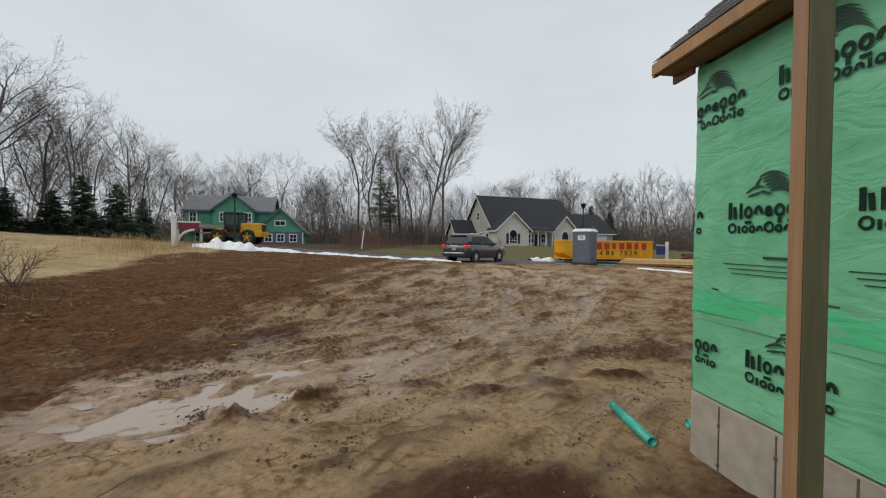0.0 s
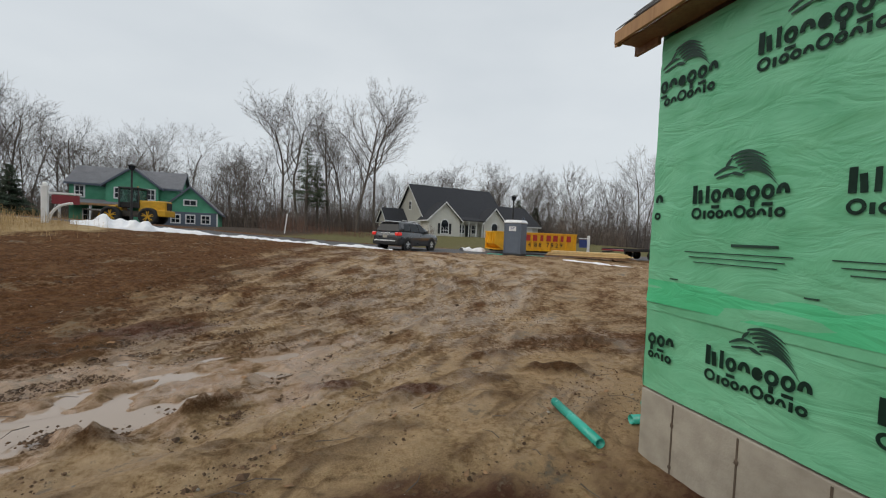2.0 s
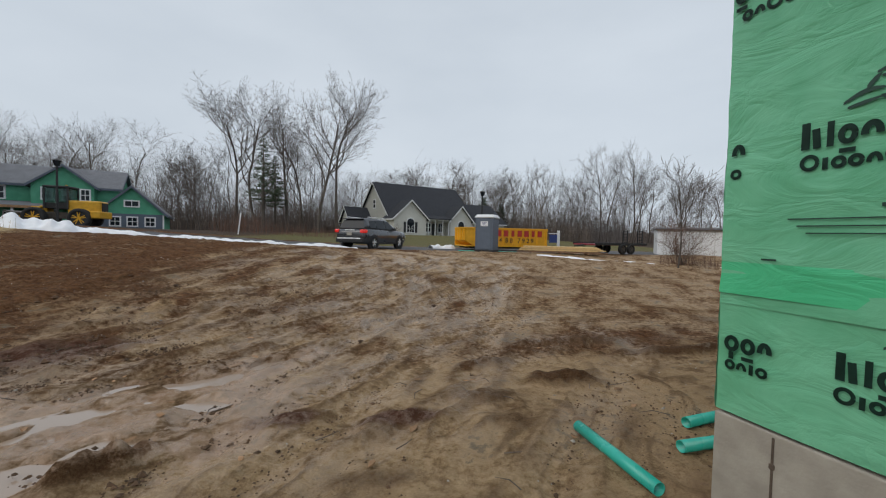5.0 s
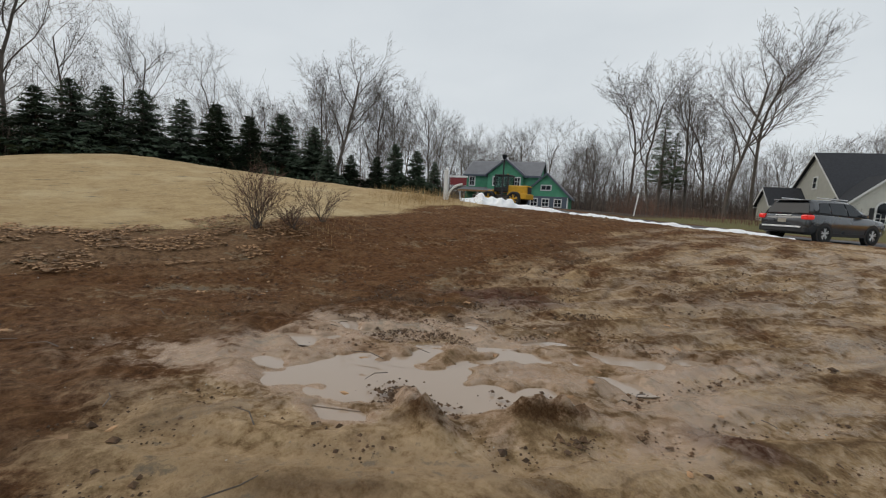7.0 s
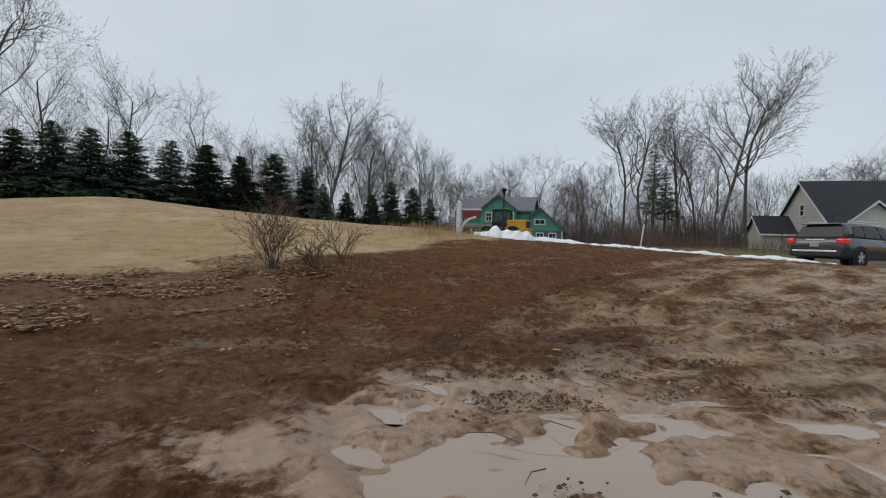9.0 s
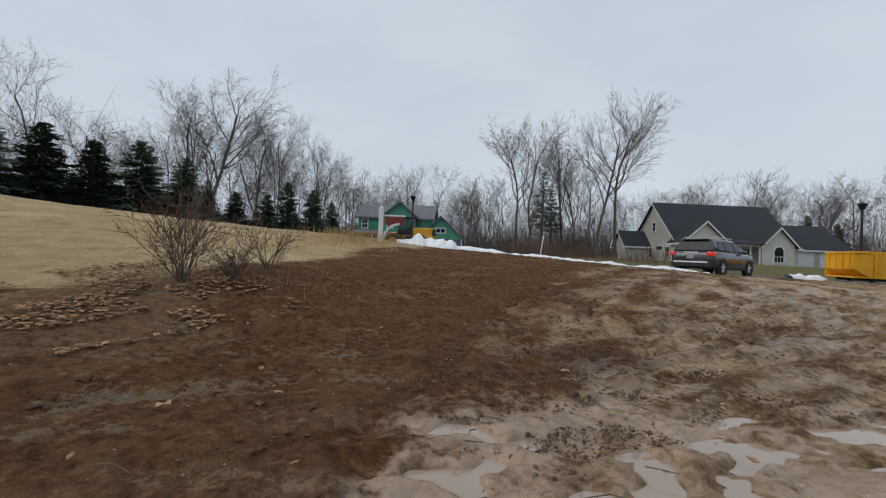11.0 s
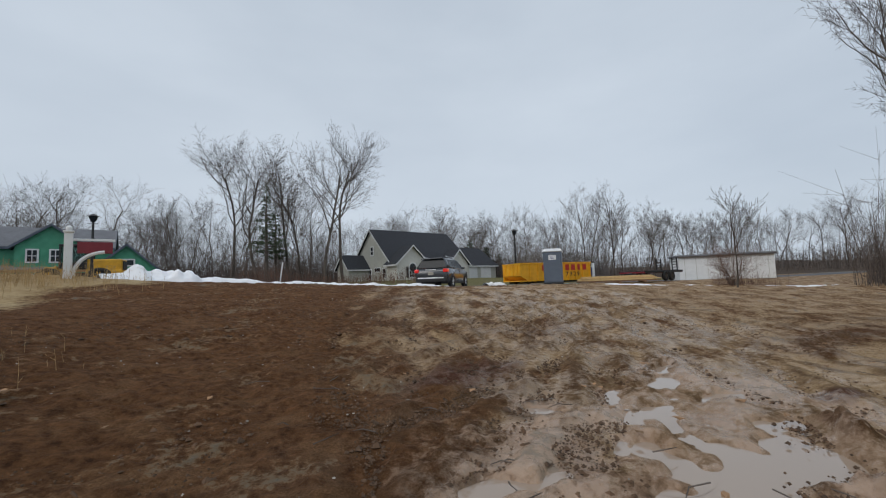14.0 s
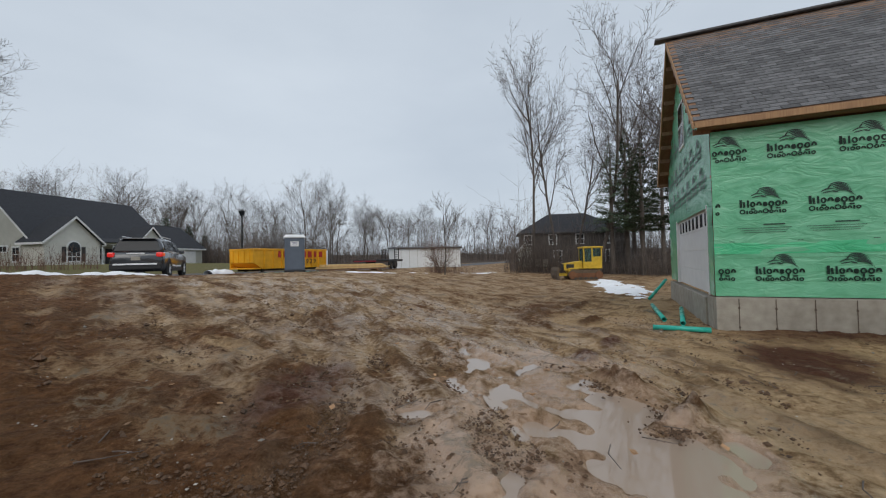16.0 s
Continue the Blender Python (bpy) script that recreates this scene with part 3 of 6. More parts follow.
    wet = np.clip(wet + 0.35 * streak * ramp01(Y, 4, 6) * ramp01(X, -6, -3.5) + 0.45 * np.exp(-oval(X, Y, -1.6, 6.6, 4.2, 2.4, 38) ** 2) + 0.2 * ramp01(Y, 8, 11) * ramp01(X, -4, 0), 0, 1)
    silt = np.maximum(np.exp(-oval(X, Y, -3.9, 6.3, 2.1, 1.15, 30) ** 4), 0.8 * np.exp(-oval(X, Y, -1.6, 7.2, 1.9, 0.7, 45) ** 4)) * (0.45 + 0.55 * grain(X, Y, 0.8, 27) + 0.4 * grain(X, Y, 0.3, 28))
    silt = np.clip(np.maximum(silt, 0.75 * wet ** 3), 0, 1) * (1 - 0.8 * scrape)
    wet = np.clip(wet + 0.55 * silt + 0.25 * smear, 0, 1)
    ca, sa = math.cos(radians(42)), math.sin(radians(42))
    along, across = X * ca + Y * sa, -X * sa + Y * ca
    rough = (0.014 * grain(X, Y, 1.6, 11) + 0.012 * grain(along / 2.2, across, 0.30, 12) + 0.009 * grain(along / 2, across, 0.15, 19) + 0.008 * grain(X, Y, 0.075, 20) * (0.6 + grain(X, Y, 0.8, 29)) + 0.012 * grain(X, Y, 0.22, 13) * (1 + grain(X, Y, 1.0, 14)) + 0.013 * grain(X, Y, 0.12, 15))
    crumbs = np.maximum(grain(X, Y, 0.16, 16) - 0.35, 0) * 0.07 * ramp01(grain(X, Y, 0.9, 17), -0.2, 0.6)
    calm = 1 - 0.75 * np.clip(hole * 1.6, 0, 1)
    Z = Z + yard * calm * (rough * (1.25 - 0.5 * tan) + crumbs * (1.2 - 0.6 * tan) * (1 - 0.35 * silt) + dent + 0.007 * lug)
    Z = Z + 0.022 * tread * np.sin((X * 0.17 + Y * 0.98) * math.tau / 0.19)
    Z = Z - yard * 0.085 * ramp01(hole, 0.0, 0.75)
    for cx, cy, a, b, h, turn in ((-2.5, 5.0, 0.34, 0.12, 0.17, 150), (-1.45, 5.75, 0.42, 0.12, 0.18, 50), (-2.1, 4.9, 0.2, 0.1, 0.11, 10), (2.4, 8.2, 0.5, 0.2, 0.10, 15), (4.6, 9.4, 1.3, 0.22, 0.12, 5),
                                  (2.0, 6.9, 0.5, 0.2, 0.07, 0), (-0.25, 6.5, 0.42, 0.2, 0.05, 10), (1.0, 6.4, 0.5, 0.18, 0.05, 5), (3.3, 7.4, 0.5, 0.25, 0.12, -10), (6.5, 8.7, 1.6, 0.25, 0.14, 4)):
        o = oval(X, Y, cx, cy, a, b, turn) + 0.3 * grain(X, Y, 0.2, 41)
        Z = Z + h * np.exp(-o ** 2) * (1 + 0.5 * grain(X, Y, 0.1, 42))
        scrape = np.maximum(scrape, 0.92 * np.exp(-(o / 1.15) ** 4))
    Z = Z + (lawn + verge) * 0.03 * grain(X, Y, 0.6, 18) - 0.08 * road
    nx, ny = len(xs), len(ys)
    me = bpy.data.meshes.new("ground")
    idx = np.arange(nx * ny).reshape(ny, nx)
    quads = np.stack([idx[:-1, :-1], idx[:-1, 1:], idx[1:, 1:], idx[1:, :-1]], -1).reshape(-1, 4)
    me.vertices.add(nx * ny)
    me.vertices.foreach_set("co", np.stack([X, Y, Z], -1).ravel())
    me.loops.add(quads.size)
    me.loops.foreach_set("vertex_index", quads.ravel())
    me.polygons.add(len(quads))
    me.polygons.foreach_set("loop_start", np.arange(0, quads.size, 4))
    me.polygons.foreach_set("use_smooth", np.ones(len(quads), bool))
    me.update(calc_edges=True)
    for name, a in (("tan_soil", tan), ("red_soil", red), ("litter", litter), ("lawn", lawn), ("verge", verge), ("woods", woods), ("asphalt", road), ("wet", wet * yard), ("silt", silt * yard), ("smear", smear * yard), ("scrape", scrape * yard)):
        me.attributes.new(name, "FLOAT", "POINT").data.foreach_set("value", np.ascontiguousarray(a, dtype=np.float32).ravel())
    me.materials.append(M_GROUND)
    return tagged(new("ground", me), "rutted wet brown mud yard with straw field and road", "ground", kind="structure")


build_ground()

# standing water, one flat sheet a hollow
for cx, cy, a, b, turn in PUDDLES:
    bm = bmesh.new()
    rim = [bm.verts.new((1.4 * a * math.cos(k * math.tau / 40), 1.6 * b * math.sin(k * math.tau / 40), 0)) for k in range(40)]
    bm.faces.new(rim)
    ob = part("puddle", bm, M_WATER, None, m=pose(cx, cy, on_ground(cx, cy) - 0.042, 0, 0, turn))
    tagged(ob, "shallow puddle of muddy brown water in the mud", "puddle", "puddles in the yard", "structure")


# ---- the house under construction ----
HOUSE = pose(3.28, 4.77, 0, 0, 0, 12)          # x along the garage front, -y along the side wall, z as the world
house = thing("house_under_construction", HOUSE, "unfinished garage wing wrapped in green house wrap on a concrete foundation", "house")
WALL_TOP, GABLE_W, DEPTH, PITCH = 3.52, 7.2, 12.5, math.tan(radians(43))
RIDGE = 3.72 + (GABLE_W / 2 + 0.34) * PITCH


def wrap_sheet(name, origin, ax, length, z0, z1, cut=None, seed=0, normal=(0, 0, 1), mat=M_WRAP):
    """A wrinkled sheet of wrap, a few millimetres proud of the sheathing."""
    nu, nz = max(int(length / 0.07), 4), max(int((z1 - z0) / 0.07), 4)
    U, W = np.meshgrid(np.linspace(0, length, nu), np.linspace(z0, z1, nz))
    push = 0.007 * grain(U + W * 0.6, W * 2.6 - U * 0.5, 0.55, 51 + seed) + 0.006 * grain(U * 0.6 - W * 0.3, W * 3.2, 0.24, 52 + seed) + 0.010
    co = np.stack([origin[0] + ax[0] * U + normal[0] * push, origin[1] + ax[1] * U + normal[1] * push, W], -1).reshape(-1, 3)
    idx = np.arange(nu * nz).reshape(nz, nu)
    q = np.stack([idx[:-1, :-1], idx[:-1, 1:], idx[1:, 1:], idx[1:, :-1]], -1).reshape(-1, 4)
    if cut:
        mid = co[q].mean(1)
        q = q[[not cut(*p) for p in mid]]
    return part(name, (co, q), mat, house, "wrinkled green plastic house wrap", True)


part("side_wall", B((0.075, -DEPTH / 2, (WALL_TOP + 0.03) / 2 + 0.0), (0.13, DEPTH, WALL_TOP - 0.03)), M_SHEATH, house)
wrap_sheet("side_wrap_lower", (0.0, -0.0), (0, -1), DEPTH, 0.02, 0.93, seed=1, normal=(-1, 0))
wrap_sheet("side_wrap_upper", (-0.008, 0.0), (0, -1), DEPTH, 0.82, WALL_TOP, seed=2, normal=(-1, 0))
wrap_sheet("side_wrap_lap", (-0.012, 0.0), (0, -1), DEPTH, 0.90, 1.13, seed=6, normal=(-1, 0), mat=M_LAP)
# front with the door opening
DOOR0, DOOR1, DOOR_TOP = 0.55, 5.35, 2.02
bm = bmesh.new()
for lo, hi, z0, z1 in ((0.15, DOOR0, 0, DOOR_TOP), (DOOR1, GABLE_W, 0, DOOR_TOP), (0.15, GABLE_W, DOOR_TOP, WALL_TOP + 0.1)):
    box(bm, ((lo + hi) / 2, -0.075, (z0 + z1) / 2), (hi - lo, 0.13, z1 - z0))
prism(bm, [(0.1, WALL_TOP + 0.1), (GABLE_W - 0.1, WALL_TOP + 0.1), (GABLE_W / 2, RIDGE - 0.28)], "y", -0.14, -0.01)
part("front_wall", bm, M_SHEATH, house)
gable_cut = lambda x, y, z: z > RIDGE - 0.28 - abs(x - GABLE_W / 2) * PITCH
wrap_sheet("front_wrap_upper", (0, 0.0), (1, 0), GABLE_W, DOOR_TOP - 0.06, RIDGE - 0.3, gable_cut, 3, (0, 1))
wrap_sheet("front_wrap_lower", (0, 0.0), (1, 0), DOOR0 - 0.05, 0.02, DOOR_TOP - 0.05, None, 4, (0, 1))
wrap_sheet("front_wrap_lower", (DOOR1 + 0.05, 0.0), (1, 0), GABLE_W - DOOR1 - 0.05, 0.02, DOOR_TOP - 0.05, None, 5, (0, 1))
part("far_wall", B((GABLE_W - 0.075, -DEPTH / 2, WALL_TOP / 2), (0.13, DEPTH, WALL_TOP)), M_SHEATH, house)
part("rear_wall", B((GABLE_W / 2, -DEPTH + 0.07, WALL_TOP / 2), (GABLE_W - 0.3, 0.13, WALL_TOP)), M_SHEATH, house)
# foundation
part("foundation_wall", B((0.10, -DEPTH / 2 + 0.0, -0.63), (0.24, DEPTH, 1.26), None, 0.012), M_CONCRETE, house, "bare poured concrete foundation with form joints")
bm = bmesh.new()
box(bm, (0.52, -0.07, -0.64), (0.6, 0.16, 1.24), None, 0.01)
box(bm, (4.0, -0.06, -0.68), (6.36, 0.22, 1.2), None, 0.01)
part("foundation_front", bm, M_CONCRETE, house, "concrete stem wall under the garage door")
for k in range(19):
    v = 0.40 + 0.62 * k
    part("form_joint", B((-0.0235, -v, -0.55), (0.006, 0.014, 1.05)), M_STAIN, house)
    for z in (-0.22, -0.62):
        bm = bmesh.new()
        bmesh.ops.create_icosphere(bm, subdivisions=1, radius=0.022, matrix=Matrix.Translation((-0.026, -v, z)) @ Matrix.Diagonal((0.35, 1, 1.3, 1)))
        part("form_tie", bm, M_STAIN, house)
# garage door
gd = part("garage_door", B(((DOOR0 + DOOR1) / 2, -0.09, DOOR_TOP / 2), (DOOR1 - DOOR0 - 0.06, 0.05, DOOR_TOP - 0.02)), M_DARKEAR, house, "white sectional garage door with a row of small panes")
for k in range(4):
    part("door_section", B(((DOOR0 + DOOR1) / 2, -0.058, 0.26 + 0.5 * k), (DOOR1 - DOOR0 - 0.08, 0.016, 0.485), None, 0.004), M_DARKEAR, gd)
for k in range(8):
    x = DOOR0 + 0.42 + k * (DOOR1 - DOOR0 - 0.84) / 7
    part("door_pane", B((x, -0.046, 1.74), (0.26, 0.012, 0.32)), M_GLASS, gd)
for x in (DOOR0, DOOR1):
    part("door_jamb", B((x, -0.03, DOOR_TOP / 2), (0.09, 0.10, DOOR_TOP)), M_WHITE, house)
# gable window
gw = part("gable_window", B((GABLE_W / 2, 0.012, 4.75), (0.9, 0.06, 1.35), None, 0.006), M_WHITE, house, "white framed gable window")
for z in (4.43, 5.07):
    part("pane", B((GABLE_W / 2, 0.046, z), (0.72, 0.012, 0.54)), M_GLASS, gw)
# roof
OV, RAKE = 0.31, 0.32
half = GABLE_W / 2 + OV
for side in (0, 1):
    bm = bmesh.new()
    e, t = (-OV, GABLE_W / 2) if side == 0 else (GABLE_W + OV, GABLE_W / 2)
    prism(bm, [(e, 3.72), (t, RIDGE), (t, RIDGE - 0.10), (e, 3.62)], "y", -DEPTH - 0.3, RAKE)
    part("roof_deck", bm, M_SHEATH, house, "bare plywood roof deck")
    part("fascia", B((e - (0.018 if side == 0 else -0.018), (RAKE - DEPTH - 0.3) / 2, 3.635), (0.035, DEPTH + 0.3 + RAKE, 0.13), None, 0.004), M_FASCIA, house, "raw brown fascia board")
    s = 1 if side == 0 else -1
    bm = bmesh.new()
    prism(bm, [(e, 3.70), (t, RIDGE - 0.02), (t, RIDGE - 0.20), (e + s * 0.06, 3.58), (e, 3.56)], "y", RAKE + 0.002, RAKE + 0.036)
    part("rake_board", bm, M_FASCIA, house, "raw brown rake board")
    part("soffit", B((e + s * OV / 2, (RAKE - DEPTH) / 2, 3.572), (OV - 0.03, DEPTH + RAKE - 0.1, 0.02)), M_SHEATH, house)
    for k in range(9):
        z = 3.55 + k * (RIDGE - 3.9) / 9
        x = e + s * (z - 3.55) / PITCH + s * 0.25
        part("lookout", B((x, RAKE / 2, z), (0.04, RAKE, 0.12)), M_SHEATH, house)


# prints on the wrap: a maned sweep over two rows of plain blocks
def print_mesh(first):
    bm = bmesh.new()

    def band(pts, w):
        """A flat ribbon of width w along (y, z) points."""
        rows = []
        for i, (y, z) in enumerate(pts):
            (y0, z0), (y1, z1) = pts[max(i - 1, 0)], pts[min(i + 1, len(pts) - 1)]
            d = Vector((y1 - y0, z1 - z0)).normalized() * w / 2
            rows.append((bm.verts.new((0, -(y - d.y), z + d.x)), bm.verts.new((0, -(y + d.y), z - d.x))))
        for (p, q), (c, d) in zip(rows, rows[1:]):
            bm.faces.new((p, q, d, c))

    def loop(y, z, ry, rz, w, a0=0.0, a1=360.0):
        band([(y + ry * math.cos(radians(a0 + (a1 - a0) * k / 20)), z + rz * math.sin(radians(a0 + (a1 - a0) * k / 20))) for k in range(21)], w)

    u = 0.0
    for k, (w, shape) in enumerate(zip((0.115, 0.05, 0.095, 0.10, 0.085, 0.105, 0.10, 0.095), "wioabqoa")):
        if u >= first:
            c, t = u + w / 2, 0.034
            if shape == "w":                        # heavy block with a notch
                band([(u + 0.025, 0.0), (u + 0.025, 0.165)], 0.045)
                band([(u + 0.085, 0.0), (u + 0.075, 0.12)], 0.04)
            elif shape == "i":
                band([(c, 0.0), (c, 0.15)], t)
            elif shape == "a":                      # arch
                loop(c, 0.045, w / 2 - 0.018, 0.052, t, 190, -10)
            elif shape == "b":                      # solid lozenge
                loop(c, 0.055, 0.018, 0.028, 0.045)
            else:                                   # ring, with a bar under some
                loop(c, 0.058, w / 2 - 0.016, 0.043, t * 0.9)
                if shape == "q":
                    band([(c, 0.0), (c, -0.055)], t)
                if shape == "o":
                    band([(u + 0.01, -0.035), (u + w - 0.01, -0.035)], t * 0.8)
        u += w + 0.008
    u = 0.0
    for k, (w, h) in enumerate(zip((0.10, 0.045, 0.072, 0.072, 0.072, 0.10, 0.072, 0.072, 0.045, 0.075), (0.10, 0.072, 0.072, 0.072, 0.072, 0.10, 0.072, 0.072, 0.072, 0.072))):
        if u >= first:
            c, t = u + w / 2, 0.023
            if w < 0.05:
                band([(c, -0.135), (c, -0.135 + h)], t * 1.2)
            elif k % 3 == 1:
                loop(c, -0.12, w / 2 - 0.012, 0.042, t, 180, 0)
            else:
                loop(c, -0.135 + h / 2, w / 2 - 0.010, h / 2 - 0.010, t)
        u += w + 0.006
    bmesh.ops.solidify(bm, geom=bm.faces[:], thickness=0.002)
    if first < 0.25:
        def stroke(pts, w):
            rows = []
            for i, (y, z) in enumerate(pts):
                t = i / (len(pts) - 1)
                k = w * math.sin(math.pi * min(0.15 + 0.85 * t, 1)) + 0.002
                rows.append((bm.verts.new((0, -y, z + k)), bm.verts.new((0, -y, z - k))))
            for (p, q), (c, d) in zip(rows, rows[1:]):
                bm.faces.new((p, q, d, c))
        for k in range(6):
            stroke([(0.34 + 0.02 * k + 0.28 * t, 0.37 - 0.028 * k + 0.035 * math.sin(3 * t) - (0.05 + 0.018 * k) * t * t) for t in [i / 8 for i in range(9)]], 0.011)
        stroke([(0.20 + 0.20 * t, 0.235 + 0.05 * math.sin(2.4 * t)) for t in [i / 6 for i in range(7)]], 0.012)
        stroke([(0.22 + 0.16 * t, 0.205 + 0.03 * t) for t in [i / 4 for i in range(5)]], 0.010)
        stroke([(0.30 + 0.06 * t, 0.30 + 0.06 * t) for t in [i / 4 for i in range(5)]], 0.018)
        stroke([(0.36 + 0.10 * t, 0.235 - 0.03 * t) for t in [i / 4 for i in range(5)]], 0.014)
    return bm


def printed(v0, z, first=0.0):
    part("logo_print", print_mesh(first), M_INK, house, m=pose(-0.031, -v0, z))


for row, z in ((-0.16, 2.98), (-0.66, 1.86), (-0.43, 0.48)):
    for k in range(10):
        v0 = row + 1.13 * k
        if v0 > -0.75:
            printed(v0, z, max(0.0, -v0 + 0.02))
for k in range(9):
    bm = bmesh.new()
    v = 0.42 + 1.13 * k
    box(bm, (-0.029, -(v + 0.62), 1.50), (0.004, 0.36, 0.022))
    for i in range(3):
        box(bm, (-0.029, -(v + 0.45), 1.43 - 0.045 * i), (0.004, 0.9 - 0.1 * i, 0.008))
    box(bm, (-0.029, -(v - 0.1), 1.16), (0.004, 0.09, 0.012))
    part("fine_print", bm, M_INK, house)
for z in (2.55, 3.3, 4.2):
    for k in range(7):
        x = 0.5 + 0.95 * k + (0.3 if z > 3 else 0)
        if z < RIDGE - 1.0 - abs(x + 0.4 - GABLE_W / 2) * PITCH:
            part("logo_print", print_mesh(0.0), M_INK, house, m=pose(x, 0.0285, z, 0, 0, 90))

# shingles: courses of tabs on the slope that is seen
slope = Vector((math.cos(radians(43)), 0, math.sin(radians(43))))
tab_len, course = 0.30, 0.145
n_course = int((half / slope.x) / course) + 1
n_tab = int((DEPTH + 0.3 + RAKE) / tab_len) + 1
bm = bmesh.new()
box(bm, (0, 0, 0), (course * 1.18, tab_len - 0.008, 0.011))
tab_mesh = bpy.data.meshes.new("shingle")
bm.to_mesh(tab_mesh)
bm.free()
tab_mesh.materials.append(M_SHINGLE)
rest = bmesh.new()
rng = random.Random(4)
tilt = radians(-43 - (-3.2))
for c in range(n_course):
    for k in range(n_tab):
        along = c * course + 0.02
        base = Vector((-OV, 0, 3.72)) + slope * (along + course / 2) + Vector((-slope.z, 0, slope.x)) * (0.012 + rng.uniform(0, 0.004))
        y = RAKE + 0.02 - (k + 0.5) * tab_len - (0.5 * tab_len if c % 2 else 0)
        m = Matrix.Translation((base.x, y, base.z)) @ Matrix.Rotation(tilt, 4, "Y")
        if c < 20 and k < 15:
            ob = new("shingle", tab_mesh)
            ob.parent, ob.matrix_basis = house, m
        else:
            box(rest, (0, 0, 0), (course * 1.18, tab_len - 0.008, 0.011), m)
part("shingle_field", rest, M_SHINGLE, house, kind="stuff")
part("ridge_cap", B((GABLE_W / 2, (RAKE - DEPTH) / 2, RIDGE + 0.035), (0.30, DEPTH + RAKE + 0.66, 0.07), None, 0.02), M_SHINGLE, house)
bm = bmesh.new()
prism(bm, [(GABLE_W + OV, 3.73), (GABLE_W / 2, RIDGE + 0.01), (GABLE_W / 2, RIDGE + 0.024), (GABLE_W + OV, 3.745)], "y", -DEPTH - 0.3, RAKE)
part("far_shingles", bm, M_SHINGLE, house)

# porch post beside the house
post = thing("porch_post", pose(2.17, 1.70, on_ground(2.17, 1.70) - 0.08, 0, 0, -15), "wet treated timber porch post standing in mud", "post")
part("shaft", B((0, 0, 2.1), (0.076, 0.08, 4.2), None, 0.005), M_POST, post)
# added strip; its lighter brown stands for light on this side of the post
part("facing_board", B((-0.048, -0.0, 2.1), (0.02, 0.076, 4.2), None, 0.003), M_POSTLIT, post, "brown strip added as the lit side of the post")


# green drain pipes
def pipe(a, b, r=0.056, label="cut length of sea-green plastic drain pipe lying on mud"):
    a, b = Vector(a), Vector(b)
    length = (b - a).length
    m = Matrix.Translation(a) @ (b - a).to_track_quat("Z", "Y").to_matrix().to_4x4()
    ob = thing("drain_pipe", m, label, "pipe", "green drain pipes")
    bm = bmesh.new()
    rings = []
    for rr, z in ((r, 0), (r, length), (r - 0.006, length), (r - 0.006, 0)):
        rings.append([bm.verts.new((rr * math.cos(k * math.tau / 20), rr * math.sin(k * math.tau / 20), z)) for k in range(20)])
    for i in range(4):
        p, q = rings[i], rings[(i + 1) % 4]
        for k in range(20):
            bm.faces.new((p[k], p[(k + 1) % 20], q[(k + 1) % 20], q[k]))
    bmesh.ops.recalc_face_normals(bm, faces=bm.faces[:])
    part("barrel", bm, M_PIPE, ob, smooth=True)
    # added plug halfway in, its darker green gives the shade inside the pipe
    bm = bmesh.new()
    rod(bm, (0, 0, length * 0.45), (0, 0, length * 0.55), r - 0.008, sides=16)
    part("inner_shade", bm, M_PIPESHADE, ob)
    return ob


pipe((2.90, 4.86, on_ground(2.9, 4.86, 0.065)), (2.78, 5.92, on_ground(2.78, 5.92, 0.065)))
pipe((3.95, 5.83, on_ground(3.95, 5.83, 0.07)), (7.0, 6.50, on_ground(7, 6.5, 0.07)))
pipe((3.54, 5.41, on_ground(3.54, 5.41, 0.07)), (6.3, 5.66, on_ground(6.3, 5.66, 0.08)))
pipe((9.5, 6.95, on_ground(9.5, 6.95, 0.05)), (10.2, 6.45, -0.02), label="length of sea-green drain pipe leaning on the foundation")


# ---- site things ----
# portable toilet
def portable_toilet(m):
    ob = thing("portable_toilet", m, "slate-blue plastic portable toilet with a white domed roof", "portable toilet")
    part("base_skid", B((0, 0, 0.06), (1.16, 1.16, 0.12), None, 0.02), M_TRIM, ob)
    body = part("cabin", B((0, 0, 1.04), (1.08, 1.08, 1.86), None, 0.035), M_POTTY, ob)
    for s in (-1, 1):
        part("corner_rib", B((s * 0.5, -0.545, 1.04), (0.07, 0.03, 1.8), None, 0.01), M_POTTY, ob)
    part("door", B((0, -0.552, 1.02), (0.84, 0.03, 1.72), None, 0.012), M_POTTY, ob)
    part("notice", B((0.0, -0.572, 1.62), (0.44, 0.01, 0.28), None, 0.003), M_WHITE, ob, "white notice with small print")
    bm = bmesh.new()
    for i, w in enumerate((0.30, 0.22, 0.26)):
        box(bm, (0, -0.579, 1.70 - 0.07 * i), (w, 0.004, 0.022))
    part("notice_print", bm, M_BLUE, ob)
    bm = bmesh.new()
    box(bm, (0, 0, 2.06), (1.2, 1.2, 0.20), None, 0.05)
    for v in bm.verts:
        if v.co.z > 2.08:
            v.co.x, v.co.y = v.co.x * 0.86, v.co.y * 0.86
    part("roof", bm, M_ROOFWHITE, ob, "white plastic roof")
    part("vent_pipe", R((0.36, 0.36, 2.1), (0.36, 0.36, 2.32), 0.05), M_POTTY, ob)
    return ob


portable_toilet(pose(6.98, 25.06, on_ground(6.98, 25.06) - 0.02, 0, 0, -33.4))


